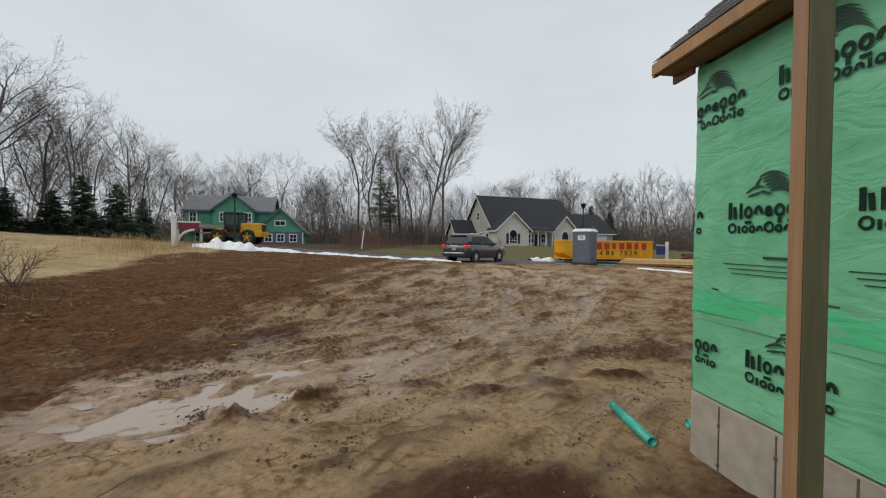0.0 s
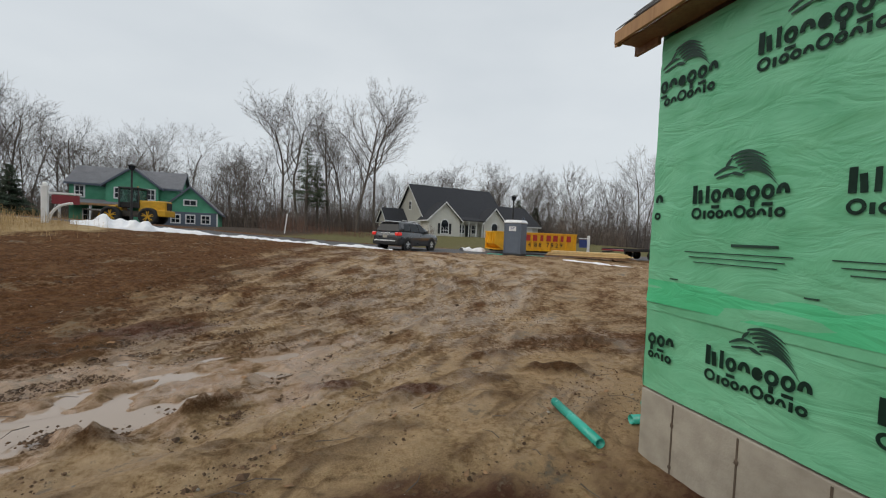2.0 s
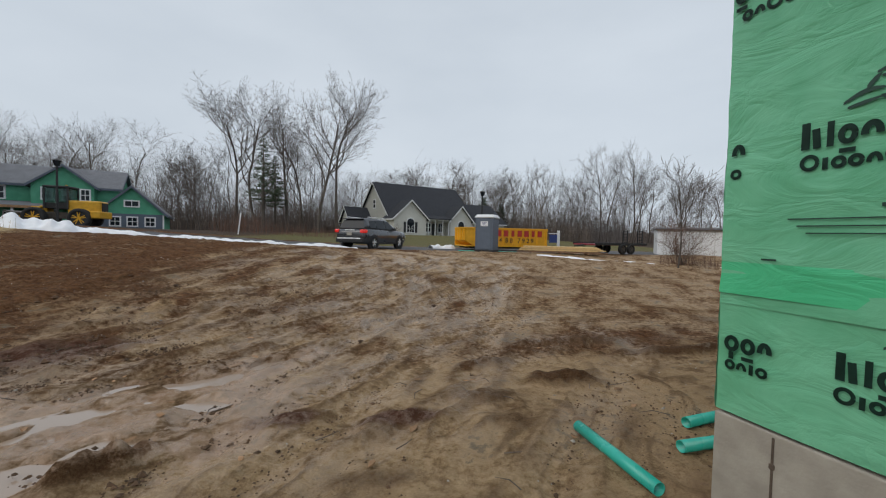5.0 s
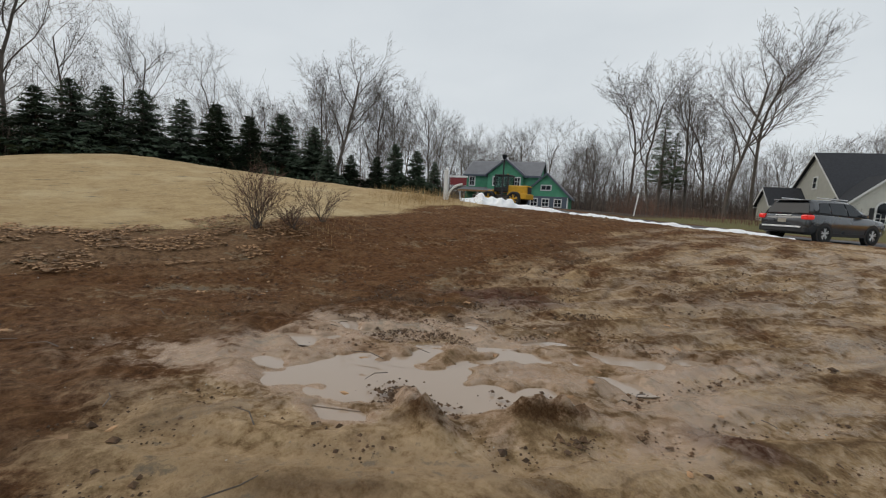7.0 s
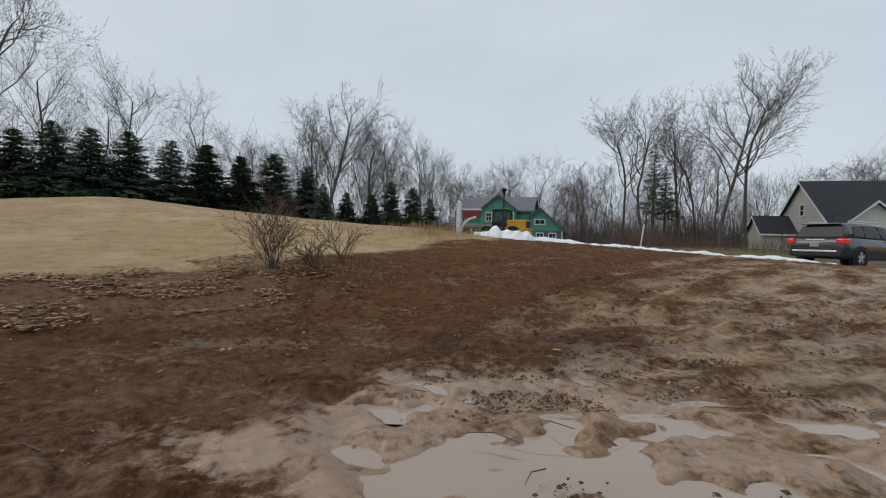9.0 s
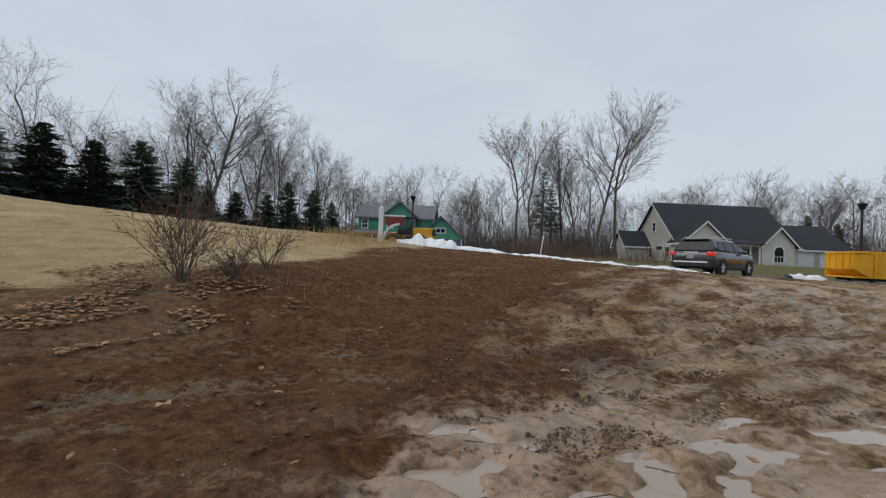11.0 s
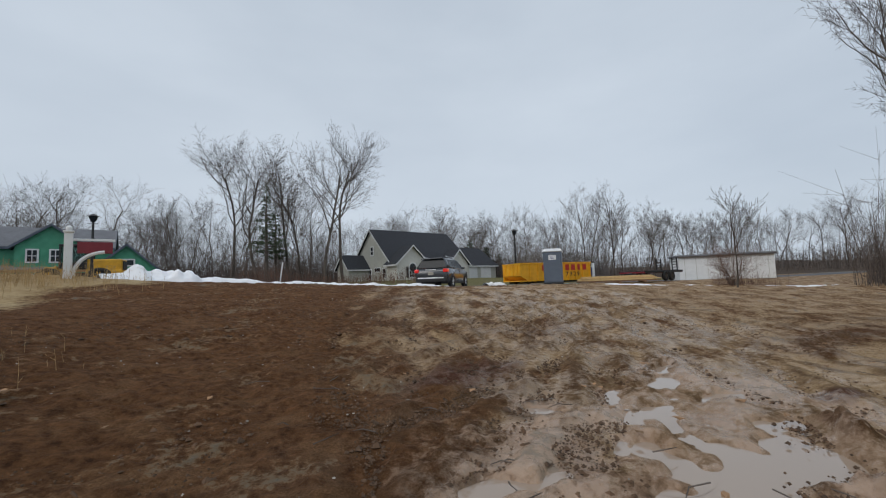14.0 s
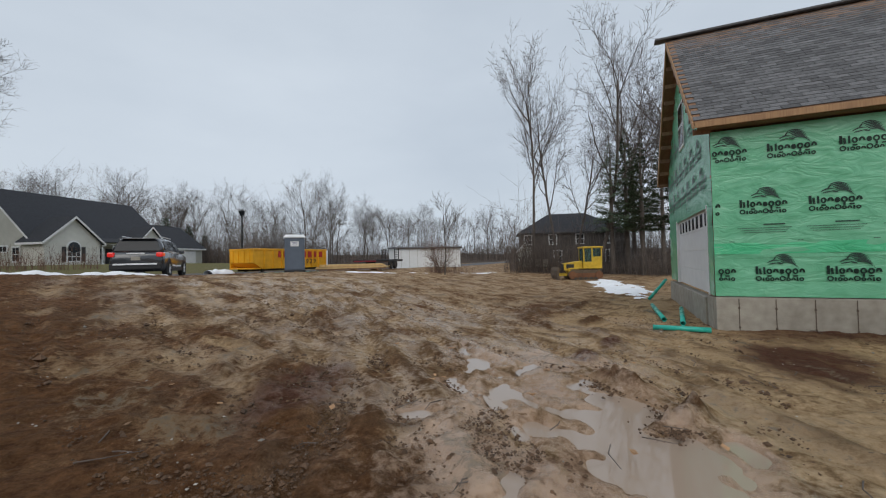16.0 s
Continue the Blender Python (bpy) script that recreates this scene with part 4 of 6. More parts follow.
def lettering(body, size, mat, parent, m, label):
    cu = bpy.data.curves.new("lettering", "FONT")
    cu.body, cu.size, cu.extrude, cu.align_x = body, size, 0.004, "CENTER"
    cu.materials.append(mat)
    ob = new("lettering", cu)
    ob.parent, ob.matrix_basis = parent, m
    return tagged(ob, label)


# roll-off dumpster
def dumpster(m):
    ob = thing("roll_off_dumpster", m, "yellow steel roll-off dumpster with red and black markings", "dumpster")
    L, W, H = 6.2, 2.35, 1.45
    part("floor_pan", B((L / 2, W / 2, 0.24), (L - 0.1, W - 0.1, 0.08)), M_DUMP, ob)
    part("near_side", B((L / 2 + 0.35, 0.04, 0.2 + (H - 0.2) / 2), (L - 0.7, 0.07, H - 0.2), None, 0.008), M_DUMP, ob)
    part("far_side", B((L / 2, W - 0.04, 0.2 + (H - 0.2) / 2), (L, 0.07, H - 0.2), None, 0.008), M_DUMP, ob)
    part("tail_panel", B((L - 0.04, W / 2, 0.2 + (H - 0.2) / 2), (0.07, W - 0.16, H - 0.2), None, 0.008), M_DUMP, ob)
    bm = bmesh.new()
    prism(bm, [(0.02, 0.62), (0.02, H), (0.09, H), (0.09, 0.64), (0.72, 0.24), (0.66, 0.20)], "y", 0.04, W - 0.08)
    part("sloped_front", bm, M_DUMP, ob, "raked front panel")
    bm = bmesh.new()
    prism(bm, [(0.02, 0.62), (0.02, H), (0.8, H), (0.8, 0.2), (0.66, 0.2)], "y", 0.005, 0.07)
    part("front_gusset", bm, M_DUMP, ob)
    for y in (0.02, W - 0.02):
        part("top_rail", B((L / 2, y, H), (L + 0.04, 0.12, 0.11), None, 0.015), M_DUMP, ob)
    for x in (0.03, L - 0.03):
        part("end_rail", B((x, W / 2, H), (0.12, W - 0.14, 0.10), None, 0.015), M_DUMP, ob)
    for k in range(9):
        x = 0.82 + k * (L - 0.95) / 8
        part("side_rib", B((x, -0.03, 0.2 + (H - 0.26) / 2), (0.08, 0.07, H - 0.27), None, 0.01), M_DUMP, ob)
    for k in range(4):
        part("front_rib", B((-0.01, 0.35 + k * 0.55, 1.02), (0.07, 0.08, 0.8), None, 0.01), M_DUMP, ob)
    for y in (0.55, W - 0.55):
        part("runner", B((L / 2, y, 0.13), (L - 0.4, 0.09, 0.14), None, 0.01), M_STEEL, ob)
    for x in (0.9, L - 0.35):
        for y in (0.35, W - 0.35):
            part("roller", R((x, y - 0.08, 0.1), (x, y + 0.08, 0.1), 0.10, sides=14), M_STEEL, ob)
    # the name as plain red blocks, the number in black
    bm = bmesh.new()
    for k in range(8):
        x = 1.9 + k * 0.52
        box(bm, (x, -0.071, 1.13), (0.34 if k % 3 else 0.22, 0.006, 0.42))
    part("red_name_blocks", bm, M_RED, ob, "large red name painted on the side")
    lettering("4  8 8   7 9 2 9", 0.44, M_TRIM, ob, pose(3.75, -0.074, 0.50, 90, 0, 0), "black number painted on the side")
    return ob


dumpster(pose(6.42, 28.5, on_ground(9, 29) - 0.0, 0, 0, 7))


# parked sport utility vehicle
def wheel(parent, x, y, side, r=0.37, width=0.24, hub=M_CHROME, rub=M_BLACK):
    bm = bmesh.new()
    prof = [(r * 0.62, -width / 2), (r * 0.93, -width / 2), (r, -width * 0.32), (r, width * 0.32), (r * 0.93, width / 2), (r * 0.62, width / 2)]
    rings = [[bm.verts.new((x + p[0] * math.cos(a), y + p[1], r + p[0] * math.sin(a))) for a in [k * math.tau / 28 for k in range(28)]] for p in prof]
    for i in range(len(prof)):
        p, q = rings[i], rings[(i + 1) % len(prof)]
        for k in range(28):
            bm.faces.new((p[k], p[(k + 1) % 28], q[(k + 1) % 28], q[k]))
    bmesh.ops.recalc_face_normals(bm, faces=bm.faces[:])
    w = part("wheel", R((x, y - side * width * 0.1, r), (x, y + side * width * 0.36, r), r * 0.6, sides=24), M_TRIM, parent)
    part("tyre", bm, rub, w, smooth=True)
    bm = bmesh.new()
    for k in range(10):
        a = k * math.tau / 10 + (0.12 if k % 2 else -0.12)
        box(bm, (r * 0.33, 0, 0), (r * 0.58, 0.03, r * 0.085), Matrix.Translation((x, y + side * width * 0.42, r)) @ Matrix.Rotation(a, 4, "Y"), 0.006)
    rod(bm, (x, y + side * width * 0.3, r), (x, y + side * width * 0.46, r), r * 0.14, sides=14)
    part("rim", bm, hub, w)
    return w


def loft(stations, close=True):
    """A skin over rings of equal count."""
    bm = bmesh.new()
    rings = [[bm.verts.new(p) for p in ring] for ring in stations]
    n = len(rings[0])
    for a, b in zip(rings, rings[1:]):
        for k in range(n):
            bm.faces.new((a[k], a[(k + 1) % n], b[(k + 1) % n], b[k]))
    if close:
        bm.faces.new(rings[0])
        bm.faces.new(rings[-1][::-1])
    bmesh.ops.recalc_face_normals(bm, faces=bm.faces[:])
    return bm


def suv(m):
    """Length along x, rear at x = 0; rear axle at 0.98, front at 3.72."""
    ob = thing("parked_suv", m, "dark grey sport utility vehicle parked at the road edge", "car")
    def ring(x, low, belt, w):
        y = w / 2
        pts = [(-y * 0.90, low), (-y * 0.985, low + 0.14), (-y, (low + belt) / 2), (-y * 0.985, belt - 0.05), (-y * 0.93, belt), (y * 0.93, belt), (y * 0.985, belt - 0.05), (y, (low + belt) / 2), (y * 0.985, low + 0.14), (y * 0.90, low)]
        return [(x, a, b) for a, b in pts]
    body = loft([ring(0.0, 0.48, 0.98, 1.62), ring(0.08, 0.40, 1.08, 1.80), ring(0.35, 0.30, 1.13, 1.90), ring(1.4, 0.27, 1.12, 1.93), ring(2.9, 0.27, 1.08, 1.93), ring(3.6, 0.28, 1.06, 1.92), ring(4.4, 0.30, 0.98, 1.84), ring(4.72, 0.36, 0.86, 1.66), ring(4.8, 0.45, 0.74, 1.45)])
    part("body", body, M_CAR, ob, smooth=True)
    def cabin(x, low, top, wl, wt):
        xm = (x[0] + x[1]) / 2
        right = [(x[0], wl / 2, low), (xm, (wl + wt) / 4 + 0.015, (low + top) / 2), (x[1], wt / 2, top - 0.10), (x[1], wt / 2 - 0.05, top - 0.04), (x[1], wt / 2 - 0.16, top - 0.01), (x[1], 0.2, top)]
        return [(a, -b, c) for a, b, c in right] + right[::-1]
    top = loft([cabin((0.22, 0.42), 1.09, 1.64, 1.80, 1.38), cabin((0.42, 0.55), 1.09, 1.72, 1.82, 1.40), cabin((1.8, 1.7), 1.08, 1.75, 1.84, 1.44), cabin((2.9, 2.5), 1.06, 1.72, 1.84, 1.42), cabin((3.55, 2.75), 1.04, 1.66, 1.80, 1.36)])
    part("greenhouse", top, M_CAR, ob, smooth=True)
    # glass
    def pane(name, pts):
        bm = bmesh.new()
        bm.faces.new([bm.verts.new(p) for p in pts])
        geo = bmesh.ops.extrude_face_region(bm, geom=bm.faces[:])["geom"]
        n = Vector(pts[1]) - Vector(pts[0])
        k = n.cross(Vector(pts[2]) - Vector(pts[0])).normalized() * 0.012
        raised = [v for v in geo if isinstance(v, bmesh.types.BMVert)]
        for v in bm.verts:
            v.co += k * (2.0 if v in raised else -2.0)
        bmesh.ops.recalc_face_normals(bm, faces=bm.faces[:])
        part(name, bm, M_GLASS, ob)
    pane("rear_window", [(0.245, -0.80, 1.16), (0.40, -0.66, 1.60), (0.40, 0.66, 1.60), (0.245, 0.80, 1.16)])
    for s in (-1, 1):
        def sp(x, z):
            f = (z - 1.08) / (1.70 - 1.08)
            return (x, s * (0.925 + (0.715 - 0.925) * f), z)
        for a in ([sp(0.62, 1.20), sp(1.25, 1.17), sp(1.25, 1.60), sp(0.80, 1.58)], [sp(1.32, 1.16), sp(2.20, 1.14), sp(2.10, 1.62), sp(1.32, 1.61)], [sp(2.28, 1.14), sp(3.16, 1.12), sp(2.62, 1.58), sp(2.18, 1.62)]):
            pane("side_window", a if s < 0 else a[::-1])
        part("tail_light", B((0.16, s * 0.83, 1.00), (0.44, 0.24, 0.19), None, 0.05), M_TAIL, ob, "red tail light")
        part("roof_rail", R((0.75, s * 0.66, 1.79), (2.45, s * 0.66, 1.77), 0.022), M_CHROME, ob, "silver roof rail")
        part("mirror", B((3.0, s * 1.03, 1.16), (0.16, 0.20, 0.15), None, 0.03), M_CAR, ob)
        part("sill_trim", B((2.35, s * 0.945, 0.34), (2.0, 0.05, 0.14), None, 0.01), M_TRIM, ob)
        for x in (0.98, 3.72):
            bm = bmesh.new()
            rod(bm, (x, s * 0.80, 0.37), (x, s * 0.968, 0.37), 0.45, sides=28)
            part("wheel_arch", bm, M_TRIM, ob)
            wheel(ob, x, s * 0.87, s)
    part("rear_bumper", B((0.10, 0, 0.50), (0.26, 1.80, 0.26), None, 0.05), M_TRIM, ob)
    part("bumper_trim", B((-0.04, 0, 0.60), (0.05, 1.5, 0.065), None, 0.01), M_CHROME, ob, "chrome bumper strip")
    part("tailgate_trim", B((0.03, 0, 1.05), (0.04, 0.62, 0.045), None, 0.01), M_CHROME, ob)
    part("number_plate", B((-0.01, 0, 0.84), (0.02, 0.32, 0.15), None, 0.006), M_CONCRETE, ob)
    part("spoiler", B((0.36, 0, 1.68), (0.22, 1.30, 0.05), None, 0.02), M_CAR, ob)
    return ob


CAR_YAW = 57.0
rr = Vector((0.36, 24.75, 0))
fwd = Vector((math.cos(radians(CAR_YAW)), math.sin(radians(CAR_YAW)), 0))
lft = Vector((-fwd.y, fwd.x, 0))
car_at = rr + lft * 0.87 - fwd * 0.98
suv(pose(car_at.x, car_at.y, on_ground(0.8, 25.8) - 0.08, 0, 0, CAR_YAW))

# lumber stack
stack = thing("lumber_stack", pose(9.45, 25.6, on_ground(11.5, 24.9) + 0.0, 0, 0, -17), "stack of new yellow lumber planks on the ground", "lumber")
for k in range(3):
    part("bearer", B((0.6 + 1.6 * k, 0.3, 0.045), (0.09, 1.0, 0.09)), M_SHEATH, stack)
rng = random.Random(8)
for lay in range(8):
    for k in range(6):
        part("plank", B((2.3 + rng.uniform(-0.3, 0.3), 0.02 + 0.145 * k + rng.uniform(-0.02, 0.02), 0.11 + 0.046 * lay), (4.9 - 0.12 * lay, 0.136, 0.040)), M_LUMBER if lay > 1 else M_SHEATH, stack)
tagged(part("wrap_sheet", B((-2.2, 24.6 - 25.6 + 0.9, 0.05), (3.6, 0.35, 0.05), None, 0.015), M_PIPE, stack), "strip of green sheeting lying on mud")

# flatbed trailer
trailer = thing("flatbed_trailer", pose(14.0, 26.6, on_ground(15.5, 27) , 0, 0, 18), "low black flatbed trailer with red deck and raised ramps", "trailer")
part("deck", B((2.4, 0, 0.62), (4.9, 1.9, 0.10), None, 0.01), M_REDSIGN, trailer)
for y in (-0.95, 0.95):
    part("side_rail", B((2.4, y, 0.66), (4.9, 0.07, 0.16), None, 0.01), M_TRIM, trailer)
for x in (2.4, 3.2):
    for s in (-1, 1):
        wheel(trailer, x, s * 0.98, s, 0.33, 0.2, M_STEEL)
part("drawbar", R((-0.9, 0, 0.5), (0.1, 0, 0.58), 0.05), M_TRIM, trailer)
for y in (-0.6, 0.6):
    ramp = part("ramp", B((4.85, y, 1.15), (0.07, 0.06, 1.0)), M_TRIM, trailer)
    part("ramp_side", B((4.85, y + 0.36, 1.15), (0.07, 0.06, 1.0)), M_TRIM, ramp)
    for k in range(5):
        part("rung", B((4.85, y + 0.18, 0.75 + 0.2 * k), (0.05, 0.32, 0.05)), M_TRIM, ramp)

# white site shed
shed = thing("white_shed", pose(22.9, 31.4, on_ground(26, 29.5) - 0.05, 0, 0, -32), "white flat-roofed site shed with a grey roof edge", "shed")
part("body", B((3.5, 1.5, 1.02), (7.0, 3.0, 2.04), None, 0.02), M_WHITE, shed)
part("roof", B((3.5, 1.5, 2.12), (7.3, 3.3, 0.16), None, 0.03), M_GREYROOF, shed)
part("roof_lip", B((3.5, -0.16, 2.02), (7.2, 0.05, 0.10)), M_STEEL, shed)
for k in range(8):
    part("panel_seam", B((0.45 + 0.87 * k, -0.004, 1.0), (0.03, 0.012, 1.9)), M_SIDING, shed)


# street lamps
def street_lamp(m, h):
    ob = thing("street_lamp", m, "black lantern street lamp on a slim post", "lamp post", "street lamps")
    part("post", R((0, 0, 0), (0, 0, h - 0.5), 0.085, 0.06), M_TRIM, ob)
    part("base", R((0, 0, 0), (0, 0, 0.6), 0.12, 0.08), M_TRIM, ob)
    part("lantern", R((0, 0, h - 0.5), (0, 0, h - 0.16), 0.13, 0.23, 6), M_GLASS, ob)
    part("cap", R((0, 0, h - 0.16), (0, 0, h), 0.34, 0.03, 6), M_TRIM, ob)
    part("crossbar", R((-0.28, 0, h - 0.62), (0.28, 0, h - 0.62), 0.02), M_TRIM, ob)
    return ob


street_lamp(pose(-20.4, 32.4, on_ground(-20.4, 32.4)), 5.75 - on_ground(-20.4, 32.4))
street_lamp(pose(9.2, 35.0, on_ground(9.2, 35)), 5.1 - on_ground(9.2, 35))


# signs
sign = thing("post_sign", pose(-13.75, 17.7, on_ground(-13.75, 17.7) - 0.05, 0, 0, 25), "white post sign with hanging dark red board and brace", "sign")
part("post", B((0, 0, 0.72), (0.20, 0.20, 1.44), None, 0.015), M_WHITE, sign)
bm = bmesh.new()
bmesh.ops.create_icosphere(bm, subdivisions=2, radius=0.085, matrix=Matrix.Translation((0, 0, 1.56)))
part("finial", bm, M_WHITE, sign, smooth=True)
part("cap", B((0, 0, 1.46), (0.26, 0.26, 0.05), None, 0.01), M_WHITE, sign)
part("arm", B((0.55, 0, 1.22), (1.1, 0.07, 0.07), None, 0.008), M_WHITE, sign)
part("board", B((0.62, 0, 0.98), (0.85, 0.035, 0.36), None, 0.008), M_REDSIGN, sign)
bm = bmesh.new()
for k in range(7):
    a0, a1 = k * 0.22, (k + 1) * 0.22
    rod(bm, (0.12 + 0.75 * (1 - math.cos(a0)), 0, 0.10 + 0.75 * math.sin(a0)), (0.12 + 0.75 * (1 - math.cos(a1)), 0, 0.10 + 0.75 * math.sin(a1)), 0.055, sides=8)
part("curved_brace", bm, M_WHITE, sign)
sign2 = thing("post_sign", pose(14.6, 31.8, on_ground(14.6, 31.8) - 0.05, 0, 0, 20), "white post sign with a blue hanging board", "sign")
part("post", B((0, 0, 0.8), (0.16, 0.16, 1.6), None, 0.012), M_WHITE, sign2)
part("arm", B((-0.5, 0, 1.35), (1.0, 0.06, 0.06), None, 0.008), M_WHITE, sign2)
part("board", B((-0.55, 0, 0.95), (0.8, 0.03, 0.62), None, 0.008), M_BLUE, sign2)
marker = thing("marker_stake", pose(-9.9, 34.6, on_ground(-9.9, 34.6) - 0.05, 4, 8, 0), "leaning white plastic marker stake", "stake")
part("stake", B((0, 0, 0.85), (0.09, 0.05, 1.7), None, 0.01), M_WHITE, marker)


# earth movers
def bulldozer(m):
    ob = thing("bulldozer", m, "muddy yellow bulldozer with an enclosed cab, parked", "bulldozer")
    for y in (-0.85, 0.85):
        bm = bmesh.new()
        out = [(-1.35, 0.42), (-1.2, 0.12), (-0.95, 0.0), (0.95, 0.0), (1.2, 0.12), (1.35, 0.42), (1.15, 0.74), (0.9, 0.84), (-0.9, 0.84), (-1.15, 0.74)]
        prism(bm, out, "y", y - 0.24, y + 0.24)
        tr = part("track", bm, M_MUDDYSTEEL, ob, "mud-caked crawler track")
        for k in range(16):
            part("grouser", B((-1.05 + 0.14 * k, y, 0.86), (0.05, 0.5, 0.05)), M_MUDDYSTEEL, tr)
        part("track_frame", B((0, y + math.copysign(0.245, y), 0.42), (1.9, 0.04, 0.34), None, 0.03), M_RUST, tr)
        for k in range(5):
            part("track_roller", R((-0.8 + 0.4 * k, y + math.copysign(0.25, y), 0.16), (-0.8 + 0.4 * k, y + math.copysign(0.30, y), 0.16), 0.13, sides=12), M_STEEL, tr)
        for x in (-1.02, 1.02):
            part("sprocket", R((x, y + math.copysign(0.24, y), 0.43), (x, y + math.copysign(0.30, y), 0.43), 0.30, sides=16), M_RUST, tr)
        part("fender", B((0.45, y, 0.97), (1.7, 0.52, 0.05), None, 0.01), M_DOZER, ob)
    part("belly", B((0, 0, 0.75), (2.4, 1.2, 0.5), None, 0.04), M_DOZER, ob)
    bm = bmesh.new()
    prism(bm, [(-1.5, 0.8), (-1.55, 1.35), (-0.1, 1.55), (-0.1, 0.8)], "y", -0.48, 0.48)
    part("engine_hood", bm, M_DOZER, ob)
    part("grille", B((-1.56, 0, 1.05), (0.04, 0.8, 0.5)), M_TRIM, ob)
    for y in (-0.49, 0.49):
        part("hood_vent", B((-1.05, y, 1.12), (0.6, 0.012, 0.34), None, 0.004), M_TRIM, ob, "dark louvred side vent")
    for y in (-0.745, 0.745):
        part("door_panel", B((1.0, y, 1.62), (0.66, 0.03, 0.5), None, 0.02), M_DOZER, ob)
        part("cab_step", B((0.1, y * 1.1, 0.92), (0.4, 0.25, 0.04)), M_STEEL, ob)
    part("operator_seat", B((0.8, 0, 1.75), (0.16, 0.5, 0.7), None, 0.05), M_BLACK, ob)
    part("exhaust", R((-0.7, 0.2, 1.5), (-0.7, 0.2, 2.05), 0.05), M_STEEL, ob)
    cab = part("cab_base", B((0.65, 0, 1.2), (1.45, 1.5, 0.55), None, 0.03), M_DOZER, ob)
    for x in (-0.02, 0.62, 1.34):
        for y in (-0.72, 0.72):
            part("cab_pillar", B((x, y, 2.0), (0.09, 0.09, 1.15)), M_DOZER, ob)
    part("cab_roof", B((0.66, 0, 2.62), (1.62, 1.62, 0.13), None, 0.03), M_DOZER, ob)
    for y in (-0.72, 0.72):
        part("cab_window", B((0.66, y, 2.0), (1.3, 0.02, 1.05)), M_CABGLASS, ob)
    part("windscreen", B((-0.03, 0, 2.0), (0.02, 1.36, 1.05)), M_CABGLASS, ob)
    part("rear_window", B((1.35, 0, 2.0), (0.02, 1.36, 1.05)), M_CABGLASS, ob)
    bm = bmesh.new()
    prism(bm, [(-2.15, 0.05), (-2.25, 0.4), (-2.22, 0.8), (-2.1, 1.05), (-2.0, 1.02), (-2.1, 0.78), (-2.13, 0.4), (-2.0, 0.05)], "y", -1.5, 1.5)
    part("blade", bm, M_MUDDYSTEEL, ob, "mud-covered dozer blade")
    for y in (-0.9, 0.9):
        part("push_arm", B((-1.5, y * 0.62, 0.45), (1.3, 0.14, 0.18)), M_DOZER, ob)
    return ob


dozer = bulldozer(pose(24.1, 13.6, on_ground(24.1, 13.6) - 0.05, 0, 0, -60))
dozer.scale = (0.94, 0.94, 0.94)


def backhoe(m):
    ob = thing("wheel_loader", m, "yellow wheel loader with a black cab behind snow", "loader")
    part("rear_hood", B((1.3, 0, 1.45), (1.9, 1.25, 0.95), None, 0.09), M_YELLOW, ob)
    part("rear_grille", B((2.27, 0, 1.5), (0.04, 0.9, 0.6)), M_TRIM, ob)
    part("counterweight", B((2.05, 0, 0.95), (0.6, 1.9, 0.5), None, 0.06), M_YELLOW, ob)
    part("chassis", B((0, 0, 0.85), (3.6, 0.9, 0.45), None, 0.04), M_STEEL, ob)
    part("front_frame", B((-1.3, 0, 1.15), (0.9, 0.8, 0.6), None, 0.05), M_YELLOW, ob)
    part("cab", B((-0.25, 0, 1.52), (1.3, 1.35, 0.42), None, 0.04), M_BLACK, ob, "black lower cab shell")
    for y in (-0.66, 0.66):
        part("side_glass", B((-0.25, y, 2.25), (1.2, 0.015, 1.0)), M_CABGLASS, ob)
    for x in (-0.88, 0.38):
        part("end_glass", B((x, 0, 2.25), (0.015, 1.25, 1.0)), M_CABGLASS, ob)
    part("operator_seat", B((0.05, 0, 1.95), (0.16, 0.5, 0.62), None, 0.05), M_BLACK, ob)
    part("seat_cushion", B((-0.15, 0, 1.78), (0.5, 0.5, 0.14), None, 0.05), M_BLACK, ob)
    part("beacon", R((-0.1, 0.3, 2.9), (-0.1, 0.3, 3.05), 0.06), M_YELLOW, ob)
    part("cab_roof", B((-0.25, 0, 2.83), (1.45, 1.5, 0.14), None, 0.04), M_TRIM, ob)
    for x in (-0.9, 0.4):
        for y in (-0.68, 0.68):
            part("cab_pillar", B((x, y, 2.05), (0.09, 0.09, 1.5)), M_TRIM, ob)
    for x in (-1.35, 1.15):
        for s in (-1, 1):
            wheel(ob, x, s * 0.85, s, 0.68, 0.45, M_YELLOW)
    for y in (-0.45, 0.45):
        part("lift_arm", R((-1.1, y, 1.45), (-2.5, y, 0.55), 0.10), M_YELLOW, ob)
    bm = bmesh.new()
    prism(bm, [(-2.4, 0.08), (-3.3, 0.05), (-3.3, 0.12), (-2.5, 0.2), (-2.45, 0.9), (-2.8, 1.05), (-2.8, 1.1), (-2.35, 0.98)], "y", -1.2, 1.2)
    part("bucket", bm, M_STEEL, ob)
    return ob


loader = backhoe(pose(-23.9, 38.3, on_ground(-23.9, 38.3) - 0.1, 0, 0, 10))
loader.scale = (1.12, 1.12, 1.12)


